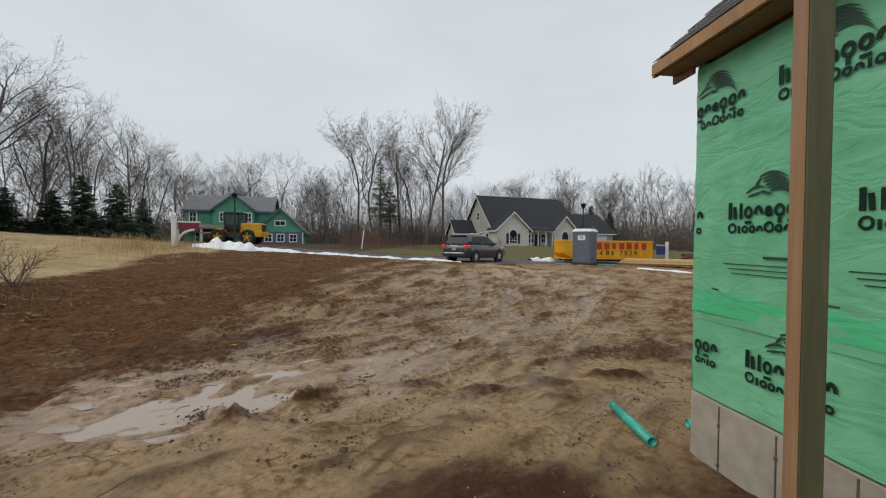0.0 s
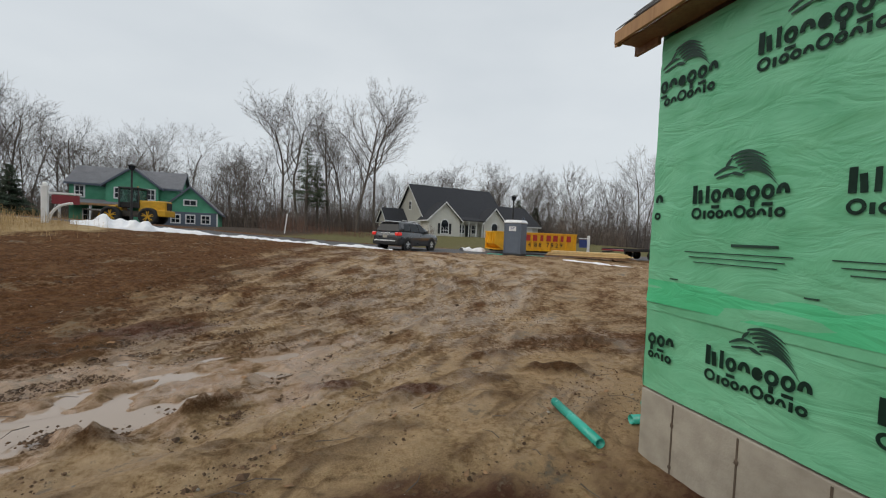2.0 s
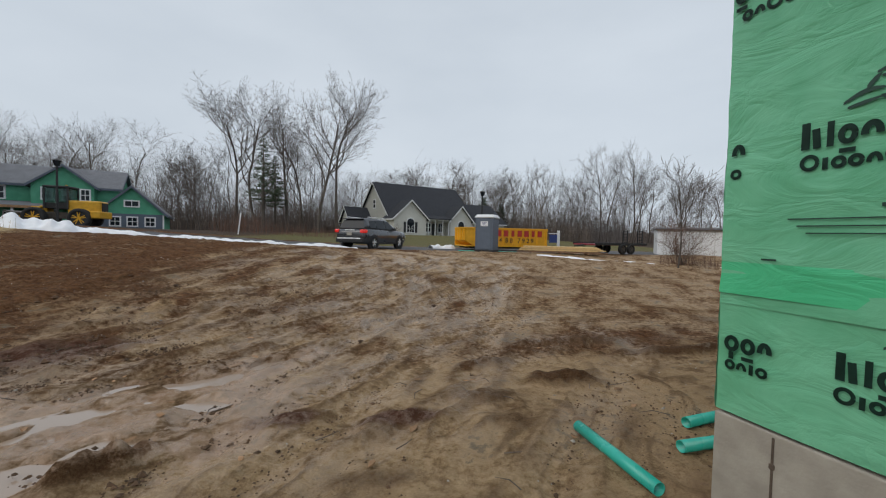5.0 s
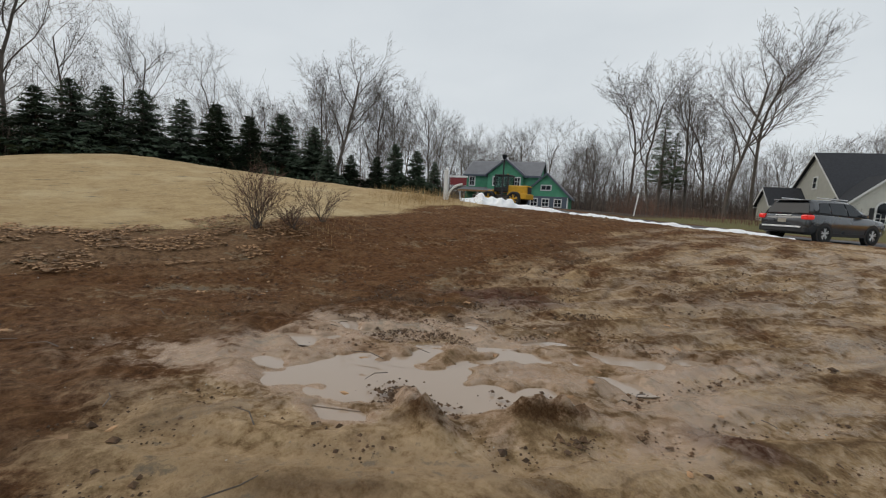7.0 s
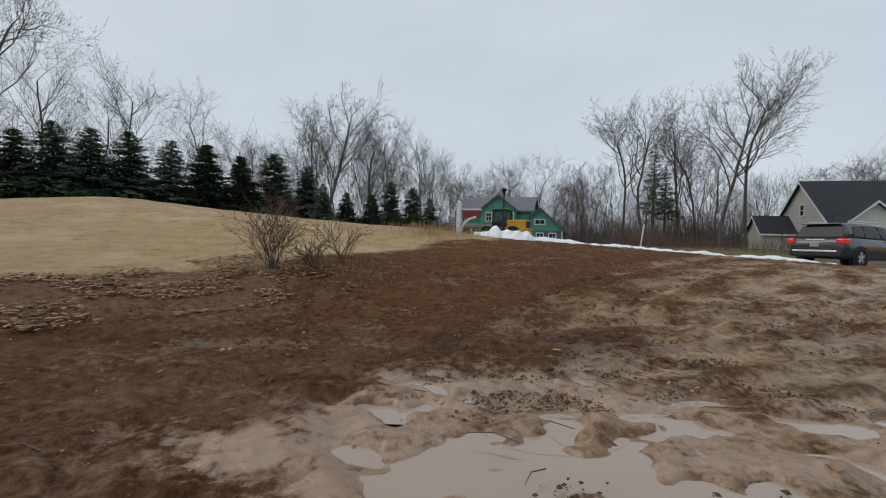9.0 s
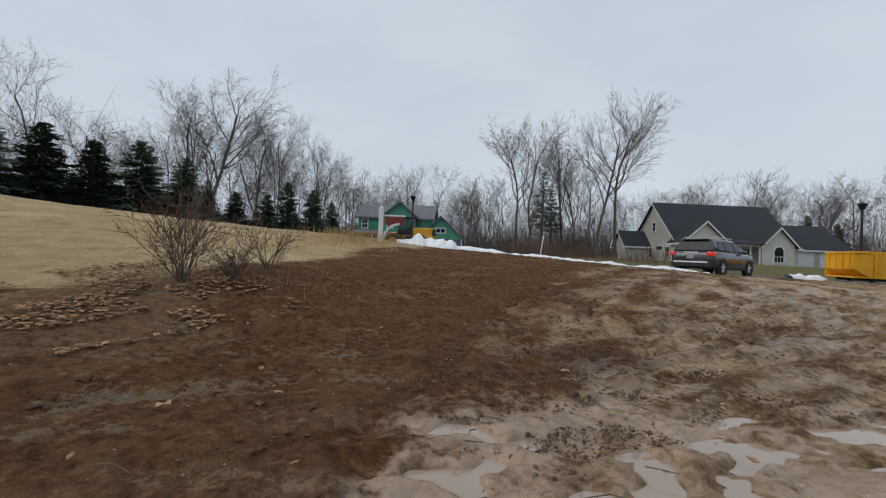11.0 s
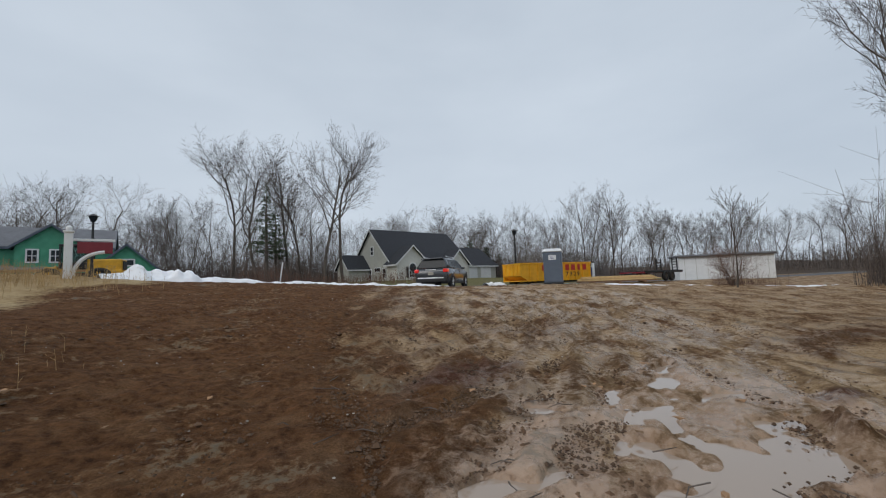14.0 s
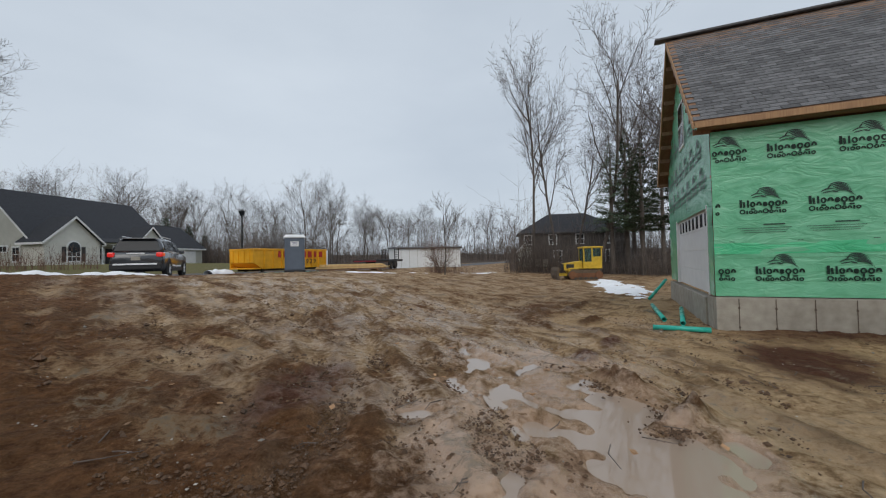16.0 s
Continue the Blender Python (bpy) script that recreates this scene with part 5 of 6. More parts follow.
# snow
def snow_heap(name, pts, label, seed, edge=0.3):
    """Old snow along a bent line of (x, y, half width, height)."""
    n, k = len(pts), 17
    P0 = np.array(pts, float)
    s = np.linspace(0, n - 1, 34 * (n - 1))
    lin = np.stack([np.interp(s, range(n), P0[:, i]) for i in range(4)], -1)
    tang = np.gradient(lin[:, :2], axis=0)
    tang /= np.linalg.norm(tang, axis=1)[:, None]
    nor = np.stack([-tang[:, 1], tang[:, 0]], -1)
    u = np.linspace(-1, 1, k)
    co = lin[:, None, :2] + nor[:, None, :] * (u[None, :, None] * (lin[:, 2] * (1 + 0.25 * grain(s * 3, s * 0, 1, seed)))[:, None, None])
    z = base_height(co[..., 0], co[..., 1])
    top = np.clip(1 - u[None, :] ** 2, 0, 1) ** 0.7
    bumpy = 1 + 0.5 * grain(co[..., 0], co[..., 1], 0.7, seed + 1) + 0.45 * grain(co[..., 0], co[..., 1], 0.25, seed + 2)
    if name == "snow_patch":
        bumpy = 0.75 + 0.8 * grain(co[..., 0], co[..., 1], 0.8, seed + 1) + 0.9 * grain(co[..., 0], co[..., 1], 0.28, seed + 2)
    z = z - 0.10 + (lin[:, 3][:, None] * bumpy + 0.08) * top + 0.0
    z[:, 0], z[:, -1] = z[:, 0] - 0.1, z[:, -1] - 0.1
    co = np.concatenate([co, z[..., None]], -1)
    m = len(s)
    idx = np.arange(m * k).reshape(m, k)
    q = np.stack([idx[:-1, :-1], idx[:-1, 1:], idx[1:, 1:], idx[1:, :-1]], -1).reshape(-1, 4)
    ob = part(name, (co.reshape(-1, 3), q), M_SNOW, None, smooth=True)
    return tagged(ob, label, "snow", "old snow", "structure")


snow_heap("snow_bank", [(-13.2, 18.2, 0.3, 0.1), (-12.3, 18.9, 0.7, 0.34), (-11.2, 19.4, 0.7, 0.38), (-10.4, 19.8, 0.4, 0.17), (-9.2, 20.2, 0.3, 0.1), (-7, 21.0, 0.32, 0.12), (-4, 21.7, 0.32, 0.11), (-1.9, 22.3, 0.3, 0.10), (-0.4, 22.8, 0.2, 0.06)], "long bank of melting white snow along the road edge", 61)
snow_heap("snow_patch", [(10.2, 7.4, 0.3, 0.03), (12.5, 7.9, 1.1, 0.09), (16, 9.2, 1.8, 0.11), (20, 10.8, 1.7, 0.10), (24, 12.6, 0.8, 0.05)], "patch of dirty melting snow on mud", 71)
snow_heap("snow_patch", [(9.5, 23.6, 0.15, 0.04), (12, 22.7, 0.35, 0.05), (14, 22.4, 0.45, 0.05), (16.5, 22.0, 0.2, 0.04)], "thin strip of melting snow beside the lumber", 81)
snow_heap("snow_patch", [(4.2, 29.5, 0.3, 0.1), (5.4, 30.2, 0.6, 0.2), (6.0, 31.6, 0.3, 0.1)], "small heap of old snow by the dumpster", 91)
snow_heap("snow_patch", [(19, 22, 0.2, 0.03), (22, 21.4, 0.5, 0.04), (26, 22, 0.3, 0.03)], "thin remnant of snow on mud", 95)


# ---- houses round about ----
def gable_block(ob, x0, x1, y0, y1, z_eave, z_ridge, wall, roof, along="x", over=0.4, base=0.0, names=("wall", "roof"), trim=None):
    """Walls with gable ends and a roof of two slabs; the ridge runs along x or y."""
    bm = bmesh.new()
    box(bm, ((x0 + x1) / 2, (y0 + y1) / 2, (base + z_eave) / 2), (x1 - x0, y1 - y0, z_eave - base))
    if along == "x":
        prism(bm, [(y0, z_eave), (y1, z_eave), ((y0 + y1) / 2, z_ridge)], "x", x0, x1)
    else:
        prism(bm, [(x0, z_eave), (x1, z_eave), ((x0 + x1) / 2, z_ridge)], "y", y0, y1)
    w = part(names[0], bm, wall, ob)
    a0, a1 = (y0, y1) if along == "x" else (x0, x1)
    lo, hi = (x0, x1) if along == "x" else (y0, y1)
    mid, k = (a0 + a1) / 2, (z_ridge - z_eave) / ((a1 - a0) / 2)
    for s in (-1, 1):
        e = mid + s * ((a1 - a0) / 2 + over)
        ze = z_eave - over * k
        bm = bmesh.new()
        prism(bm, [(e, ze + 0.04), (mid, z_ridge + 0.04), (mid, z_ridge + 0.24), (e, ze + 0.24)], along, lo - over, hi + over)
        r = part(names[1], bm, roof, ob)
        bm = bmesh.new()
        for q in (lo - over - 0.03, hi + over - 0.01):
            prism(bm, [(e, ze - 0.05), (mid, z_ridge - 0.05), (mid, z_ridge + 0.2), (e, ze + 0.2)], along, q, q + 0.04)
        c = ((lo + hi) / 2, e, ze + 0.08) if along == "x" else (e, (lo + hi) / 2, ze + 0.08)
        box(bm, c, (hi - lo + 2 * over, 0.06, 0.22) if along == "x" else (0.06, hi - lo + 2 * over, 0.22))
        part("trim", bm, trim or M_WHITE, r, "" if trim else "white roof trim")
    return w


def house_window(ob, x, y, z, w, h, shutters=False, panes=(2, 2), side="front", arch=False):
    m = pose(x, y, z, 0, 0, 0 if side == "front" else -90)
    f = part("window", B((0, 0, 0), (w + 0.22, 0.12, h + 0.22), None, 0.01), M_WHITE, ob, m=m)
    if arch:
        bm = bmesh.new()
        rod(bm, (0, -0.06, h / 2), (0, 0.06, h / 2), w / 2 + 0.11, sides=24)
        part("arch", bm, M_WHITE, f)
        bm = bmesh.new()
        rod(bm, (0, -0.072, h / 2), (0, 0.02, h / 2), w / 2 - 0.04, sides=24)
        part("arch_pane", bm, M_GLASS, f)
    for i in range(panes[0]):
        for j in range(panes[1]):
            pw, ph = w / panes[0], h / panes[1]
            part("pane", B((-w / 2 + (i + 0.5) * pw, -0.062, -h / 2 + (j + 0.5) * ph), (pw - 0.07, 0.02, ph - 0.07)), M_GLASS, f)
    if shutters:
        for s in (-1, 1):
            part("shutter", B((s * (w / 2 + 0.36), -0.04, 0), (0.38, 0.06, h + 0.1), None, 0.006), M_SHUTTER, f)
    return f


def siding(ob, x0, x1, y, z0, z1, mat, gap=0.22):
    bm = bmesh.new()
    z = z0
    while z < z1:
        box(bm, ((x0 + x1) / 2, y - 0.012, z + gap / 2), (x1 - x0, 0.03, gap - 0.02))
        z += gap
    part("clapboard_face", bm, mat, ob, kind="stuff")


wz = 0.95
wh = thing("suburban_house", pose(-0.65, 68.9, wz, 0, 0, 25), "pale grey one-storey house with a steep charcoal roof and white trim", "house")
gable_block(wh, 0.3, 16.2, -6.4, 6.0, 2.7, 8.5, M_SIDING, M_DKSHINGLE)
siding(wh, 0.3, 16.2, -6.41, 0.1, 2.6, M_CREAM)
gable_block(wh, -0.15, 5.45, -8.3, -5.6, 2.75, 5.3, M_CREAM, M_DKSHINGLE, "y")
siding(wh, -0.1, 5.4, -8.31, 0.1, 2.7, M_CREAM)
gable_block(wh, 10.2, 14.4, -8.0, -5.6, 2.75, 4.9, M_CREAM, M_DKSHINGLE, "y")
gable_block(wh, 16.2, 25.0, -4.6, 4.6, 2.6, 6.0, M_SIDING, M_DKSHINGLE)
gable_block(wh, -3.4, 0.3, 0.5, 4.5, 2.4, 4.4, M_SIDING, M_DKSHINGLE)
house_window(wh, 2.65, -8.34, 1.35, 1.25, 1.5, True, (3, 3), arch=True)
house_window(wh, 12.3, -8.04, 1.3, 1.2, 1.4, False, (3, 2), arch=True)
for x in (6.9, 9.3):
    house_window(wh, x, -6.46, 1.45, 0.9, 1.4)
door = part("front_door", B((8.1, -6.46, 1.05), (0.95, 0.08, 2.1), None, 0.01), M_SHUTTER, wh, "dark front door")
for x in (6.0, 7.3, 8.7, 9.9):
    part("porch_column", R((x, -8.0, 0.1), (x, -8.0, 2.55), 0.10, 0.09), M_WHITE, wh)
part("porch_beam", B((7.85, -8.0, 2.62), (4.6, 0.2, 0.24)), M_WHITE, wh)
bm = bmesh.new()
prism(bm, [(-8.5, 2.72), (-6.0, 3.3), (-6.0, 3.42), (-8.5, 2.84)], "x", 5.45, 10.2)
part("porch_roof", bm, M_DKSHINGLE, wh)
for k in range(2):
    part("garage_door", B((18.6 + 3.6 * k, -4.66, 1.1), (2.7, 0.08, 2.2), None, 0.01), M_WHITE, wh)
house_window(wh, 0.24, -0.6, 5.1, 0.7, 1.3, False, (1, 2), "side")
house_window(wh, 0.24, -4.2, 1.4, 0.9, 1.5, False, (2, 2), "side")
house_window(wh, 0.24, -2.2, 2.0, 1.6, 0.6, False, (3, 1), "side")
house_window(wh, 0.24, 0.2, 1.4, 0.9, 1.5, False, (2, 2), "side")
part("corner_board", B((0.3, -6.42, 1.4), (0.2, 0.08, 2.7)), M_WHITE, wh)
part("foundation", B((8.2, -0.3, -0.3), (15.8, 12.5, 0.9)), M_CONCRETE, wh)

gz = 0.9
gh = thing("green_wrapped_house", pose(-34.2, 53.4, gz, 0, 0, 22), "two-storey unfinished house in green wrap with grey roofs", "house")
gable_block(gh, -6.4, 4.6, 0.5, 9.0, 4.9, 7.2, M_GREENWALL, M_GREYROOF, trim=M_POTTY)
gable_block(gh, -2.6, 2.6, -0.9, 5.0, 4.9, 7.0, M_GREENWALL, M_GREYROOF, "y", trim=M_POTTY)
gable_block(gh, 2.9, 9.2, -1.2, 8.0, 2.1, 5.1, M_GREENWALL, M_GREYROOF, "y", trim=M_POTTY)
bm = bmesh.new()
prism(bm, [(-2.6, 2.35), (0.4, 2.9), (0.4, 3.02), (-2.6, 2.47)], "x", -6.6, 3.0)
part("porch_roof", bm, M_GREYROOF, gh)
part("porch_fascia", B((-1.8, -2.6, 2.32), (9.6, 0.08, 0.26)), M_FASCIA, gh)
for x in (-6.3, -3.6, -0.8, 1.9):
    part("porch_column", B((x, -2.4, 1.1), (0.2, 0.2, 2.3)), M_WHITE, gh)
for x in (-1.35, 0.35, 1.85):
    house_window(gh, x, -0.95, 3.9, 0.75, 1.2, False, (2, 2))
house_window(gh, -5.4, 0.44, 3.9, 0.8, 1.3)
house_window(gh, 6.05, -1.25, 3.2, 1.3, 0.62, False, (2, 1))
for x in (4.5, 6.1, 7.8):
    house_window(gh, x, -1.25, 1.1, 0.9, 1.0)
part("lower_siding", B((6.05, -1.22, 1.0), (6.2, 0.06, 2.0)), M_POTTY, gh, "slate-grey lower siding")
part("corner_post", B((9.1, -1.26, 0.95), (0.16, 0.1, 2.0)), M_WHITE, gh)
for x in (-4.6, -3.2):
    house_window(gh, x, 0.44, 1.1, 0.9, 1.3)

dz = 0.1
dk = thing("brown_house", pose(49.2, 22.9, dz - 0.3, 0, 0, -64), "dark brown two-storey house with a hip roof behind trees", "house")
part("wall", B((0, 0, 2.2), (13, 9, 4.4)), M_BROWNSIDE, dk)
bm = bmesh.new()
lo = [bm.verts.new(p) for p in ((-7, -5, 4.3), (7, -5, 4.3), (7, 5, 4.3), (-7, 5, 4.3))]
hi = [bm.verts.new(p) for p in ((-2.5, 0, 7.2), (2.5, 0, 7.2))]
for f in ((lo[0], lo[1], hi[1], hi[0]), (lo[1], lo[2], hi[1]), (lo[2], lo[3], hi[0], hi[1]), (lo[3], lo[0], hi[0]), (lo[3], lo[2], lo[1], lo[0])):
    bm.faces.new(f)
part("roof", bm, M_DKSHINGLE, dk)
part("eave_trim", B((0, -4.98, 4.22), (13.9, 0.06, 0.18)), M_SHUTTER, dk)
gable_block(dk, -6.9, -5.2, -5.9, -4.4, 2.0, 2.9, M_SIDING, M_DKSHINGLE, "y", 0.2)
for x in (-5.6, -2.4, 1.0, 4.6):
    house_window(dk, x, -4.55, 3.4, 0.9, 1.2)
for x in (-1.8, 1.5, 4.6):
    house_window(dk, x, -4.55, 1.2, 0.9, 1.4)
cart = thing("utility_trailer", pose(33.5, 21.2, on_ground(33.5, 21.2), 0, 0, -50), "small mud-grey utility trailer", "trailer")
part("tub", B((0, 0, 0.95), (2.4, 1.4, 0.8), None, 0.04), M_CONCRETE, cart)
for s in (-1, 1):
    wheel(cart, 0, s * 0.75, s, 0.32, 0.18, M_STEEL)
part("drawbar", R((1.1, 0, 0.6), (2.3, 0, 0.45), 0.05), M_STEEL, cart)


# ---- trees ----
def tubes(segs, sides):
    """Tapered tubes from rows of (x, y, z, x, y, z, r, r)."""
    s = np.asarray(segs, float)
    a, b, r0, r1 = s[:, 0:3], s[:, 3:6], s[:, 6], s[:, 7]
    d = b - a
    d /= np.maximum(np.linalg.norm(d, axis=1), 1e-6)[:, None]
    ref = np.where(np.abs(d[:, 2:3]) > 0.9, np.array([[1.0, 0, 0]]), np.array([[0, 0, 1.0]]))
    u = np.cross(d, ref)
    u /= np.linalg.norm(u, axis=1)[:, None]
    v = np.cross(d, u)
    ang = np.arange(sides) * 2 * np.pi / sides
    ringdir = u[:, None, :] * np.cos(ang)[None, :, None] + v[:, None, :] * np.sin(ang)[None, :, None]
    co = np.concatenate([a[:, None, :] + ringdir * r0[:, None, None], b[:, None, :] + ringdir * r1[:, None, None]], 1).reshape(-1, 3)
    n = len(s)
    off = np.arange(n)[:, None] * 2 * sides
    k = np.arange(sides)
    q = np.stack([off + k, off + (k + 1) % sides, off + sides + (k + 1) % sides, off + sides + k], -1).reshape(-1, 4)
    return co, q


def grow(rng, p, d, length, r, level, out, bend=0.18, up=0.12, kids=(7, 5, 5, 3), bare=0.35):
    """A wandering limb that carries thinner limbs; rows go to out[level]."""
    n = (9, 6, 4, 2, 1)[level]
    step = length / n
    for i in range(n):
        d = (d + Vector((rng.gauss(0, bend), rng.gauss(0, bend), rng.gauss(0, bend * 0.6) + up))).normalized()
        q = p + d * step
        r1 = r * (1 - 0.85 / n) if level else r * (1 - 0.72 / n)
        out[level].append((*p, *q, r, r1))
        t = (i + 1) / n
        if level < len(kids) and t > (bare if level == 0 else 0.2):
            many = kids[level] / (n * (1 - (bare if level == 0 else 0.2)))
            for _ in range(int(many) + (rng.random() < many % 1)):
                a = rng.uniform(0, math.tau)
                side = d.orthogonal().normalized()
                side.rotate(Matrix.Rotation(a, 3, d))
                f = rng.uniform(0.45, 1.0) if level == 0 else rng.uniform(0.45, 1.1)
                kd = (d * (1.0 if level else 0.9) + side * f).normalized()
                kl = length * (rng.uniform(0.42, 0.62) * (1.15 - 0.62 * t) if level == 0 else rng.uniform(0.34, 0.58))
                grow(rng, q, kd, kl, max(r1 * rng.uniform(0.45, 0.68), 0.011), level + 1, out, bend * 1.28, up * 0.9, kids, bare)
        p, r = q, r1


def bare_tree(seed, h, r=0.2, lean=(0, 0), bend=0.1, kids=(9, 6, 5, 4), bare=0.35, label="tall bare grey-barked tree in winter", twig=0.010):
    rng = random.Random(seed)
    out = [[], [], [], [], []]
    grow(rng, Vector((0, 0, -0.3)), Vector((lean[0], lean[1], 1)).normalized(), h * 0.92, r, 0, out, bend, 0.10, kids, bare)
    ob = thing("bare_tree", pose(0, 0, 0), label, "tree", "bare trees")
    part("trunk", tubes(out[0], 7), M_BARK, ob, smooth=True)
    part("branchwork", tubes(out[1] + out[2], 4), M_BARK, ob, smooth=True, kind="stuff")
    part("crown", tubes([(*s[:6], max(s[6], twig), max(s[7], twig * 0.6)) for s in out[3] + out[4]], 3), M_TWIG, ob, "crown of fine bare twigs", kind="stuff")
    return ob


def conifer(seed, h, spread, mat, label, bare=0.08, open_=0.0, name="spruce_tree"):
    rng = random.Random(seed)
    ob = thing(name, pose(0, 0, 0), label, "tree", "evergreen trees")
    part("trunk", tubes([(0, 0, -0.3, 0, 0, h * 0.6, h * 0.018, h * 0.01), (0, 0, h * 0.6, 0, 0, h, h * 0.01, 0.01)], 7), M_BARK, ob, smooth=True)
    limbs, co, tri = [], [], []
    levels = int(16 + h * 2.2)
    for i in range(levels):
        t = bare + (1 - bare) * (i / levels)
        z = h * t
        reach = spread * (1 - t) ** 0.95 * rng.uniform(0.65, 1.15) + 0.12
        for k in range(7 if not open_ else 6):
            if rng.random() < open_ * 0.45:
                continue
            a = rng.uniform(0, math.tau)
            rr = reach * rng.uniform(0.6, 1.15)
            z = h * min(t + rng.uniform(-0.035, 0.035) * (1 - t), 0.99)
            drop = rng.uniform(-0.28, 0.05) * rr if not open_ else rng.uniform(-0.05, 0.3) * rr
            tip = Vector((rr * math.cos(a), rr * math.sin(a), z + drop))
            limbs.append((0, 0, z, *tip, 0.012 + 0.008 * rr, 0.006))
            for _ in range(int(16 + 18 * rr) if not open_ else int(15 + 20 * rr)):
                f = rng.uniform(0.15 if not open_ else 0.3, 1.05)
                c = Vector((0, 0, z)).lerp(tip, f) + Vector((rng.gauss(0, 0.10), rng.gauss(0, 0.10), rng.gauss(0, 0.06))) * (0.6 + rr * 0.4)
                s = (rng.uniform(0.16, 0.36) if not open_ else rng.uniform(0.12, 0.26)) * (1.0 - 0.65 * t) * min(1.0, h / 4.0)
                v = Vector((rng.gauss(0, 1), rng.gauss(0, 1), rng.gauss(-0.3, 0.5))).normalized() * s + Vector((math.cos(a), math.sin(a), 0)) * s * 0.8
                w = v.orthogonal().normalized() * s * 0.36
                b0 = len(co)
                co += [tuple(c - w), tuple(c + w), tuple(c + v)]
                tri.append((b0, b0 + 1, b0 + 2))
    part("branchwork", tubes(limbs, 4), M_BARK, ob, kind="stuff")
    part("crown", (co, tri), mat, ob, "dense dark green needles")
    return ob


PROTO = [bare_tree(s, h, r, (lx, 0.02), b, k, ba) for s, h, r, lx, b, k, ba in (
    (1, 16, 0.21, 0.05, 0.09, (9, 7, 5, 3), 0.34), (2, 15, 0.18, -0.06, 0.11, (10, 6, 5, 3), 0.28), (3, 17, 0.24, 0.02, 0.08, (9, 7, 5, 3), 0.40),
    (4, 14, 0.16, 0.08, 0.12, (9, 6, 6, 3), 0.26), (5, 16, 0.20, -0.03, 0.10, (9, 7, 5, 3), 0.36),
    (6, 15, 0.14, 0.04, 0.09, (8, 6, 5, 2), 0.30), (7, 16, 0.15, -0.04, 0.09, (9, 6, 5, 2), 0.34), (8, 14, 0.13, 0.0, 0.10, (8, 6, 5, 2), 0.25))]
placed = [False] * len(PROTO)
CLEAR = [(8, 70, 19), (-33, 57, 14), (47, 26, 10), (-23, 40, 6), (7, 31, 14), (27, 30, 9), (27, 15, 6)]


def put_tree(k, x, y, s, turn, squash=1.0):
    z = on_ground(x, y)
    m = pose(x, y, z, 0, 0, turn) @ Matrix.Diagonal((s * squash, s * squash, s, 1))
    if not placed[k]:
        placed[k] = True
        PROTO[k].matrix_basis = m
    else:
        c = copy_thing(PROTO[k], m)
        c.scale = (s * squash, s * squash, s)


def polar(az, d, x0=0.0, y0=2.5):
    return x0 + d * math.sin(radians(az)), y0 + d * math.cos(radians(az))


rng = random.Random(11)
# hero trees
for k, az, d, s, turn, sq in ((2, -7.6, 55, 0.98, 20, 1.0), (0, -5.0, 57, 1.10, 200, 1.0), (2, -11.5, 60, 0.95, 90, 1.0), (4, -15.5, 58, 1.0, 300, 1.05), (0, -18.0, 62, 1.0, 40, 1.0), (1, -9.6, 64, 1.05, 140, 1),
                             (2, -57.5, 58, 1.05, 70, 1.1), (3, -53, 62, 1.0, 10, 1.1), (4, -61, 66, 1.0, 220, 1), (3, -89, 52, 1.35, 180, 0.9), (0, -92.5, 54, 1.2, 50, 0.9),
                             (1, -99, 58, 1.2, 120, 1.1), (4, -103, 60, 1.25, 250, 1.1), (2, -108, 56, 1.2, 10, 1.1), (0, -95.5, 62, 1.1, 10, 1.1), (1, -96, 60, 1.1, 10, 1), (3, 3.6, 98, 0.95, 0, 1.1)):
    x, y = polar(az, d)
    put_tree(k, x, y, s, turn, sq)
for k, az, d, s, turn, sq in ((0, 67.4, 42, 1.22, -20, 0.62), (2, 70.6, 44, 1.0, 40, 0.7), (4, 75.9, 41, 1.28, 110, 0.8), (1, 78.4, 46, 1.2, 300, 0.8), (3, 81.5, 47, 1.15, 20, 0.8), (2, 73.0, 52, 0.9, 250, 0.8), (0, 79.5, 56, 1.1, 60, 0.9), (4, 84.5, 46, 1.1, 10, 0.9), (1, 87, 52, 1.1, 100, 0.9)):
    x, y = polar(az, d, -7.0, 4.5)
    put_tree(k, x, y, s, turn, sq)
# the far woods
for i in range(220):
    az = rng.uniform(-118, 63)
    d = rng.uniform(78, 125)
    if -87 < az < -45:
        d = rng.uniform(58, 105)
    if az > 42:
        d = rng.uniform(120, 190)
    x, y = polar(az, d)
    if any(math.hypot(x - cx, y - cy) < r for cx, cy, r in CLEAR):
        continue
    put_tree(5 + rng.randrange(3), x, y, rng.uniform(0.72, 1.05), rng.uniform(0, 360), rng.uniform(0.9, 1.2))

# evergreens
SPRUCE = [conifer(21, 6.2, 2.0, M_NEEDLE, "dense dark green spruce tree"), conifer(22, 6.0, 1.85, M_NEEDLE, "dense dark green spruce tree")]
PINES = [conifer(31, 12.5, 2.6, M_PINE, "tall open-branched pine tree", 0.34, 0.9, "pine_tree")]
first = set()


def put_conifer(kind, x, y, s, turn, wide=1.0):
    m = pose(x, y, on_ground(x, y), 0, 0, turn)
    ob = kind if kind not in first else copy_thing(kind, m)
    first.add(kind)
    ob.matrix_basis = m
    ob.scale = (s * wide, s * wide, s)


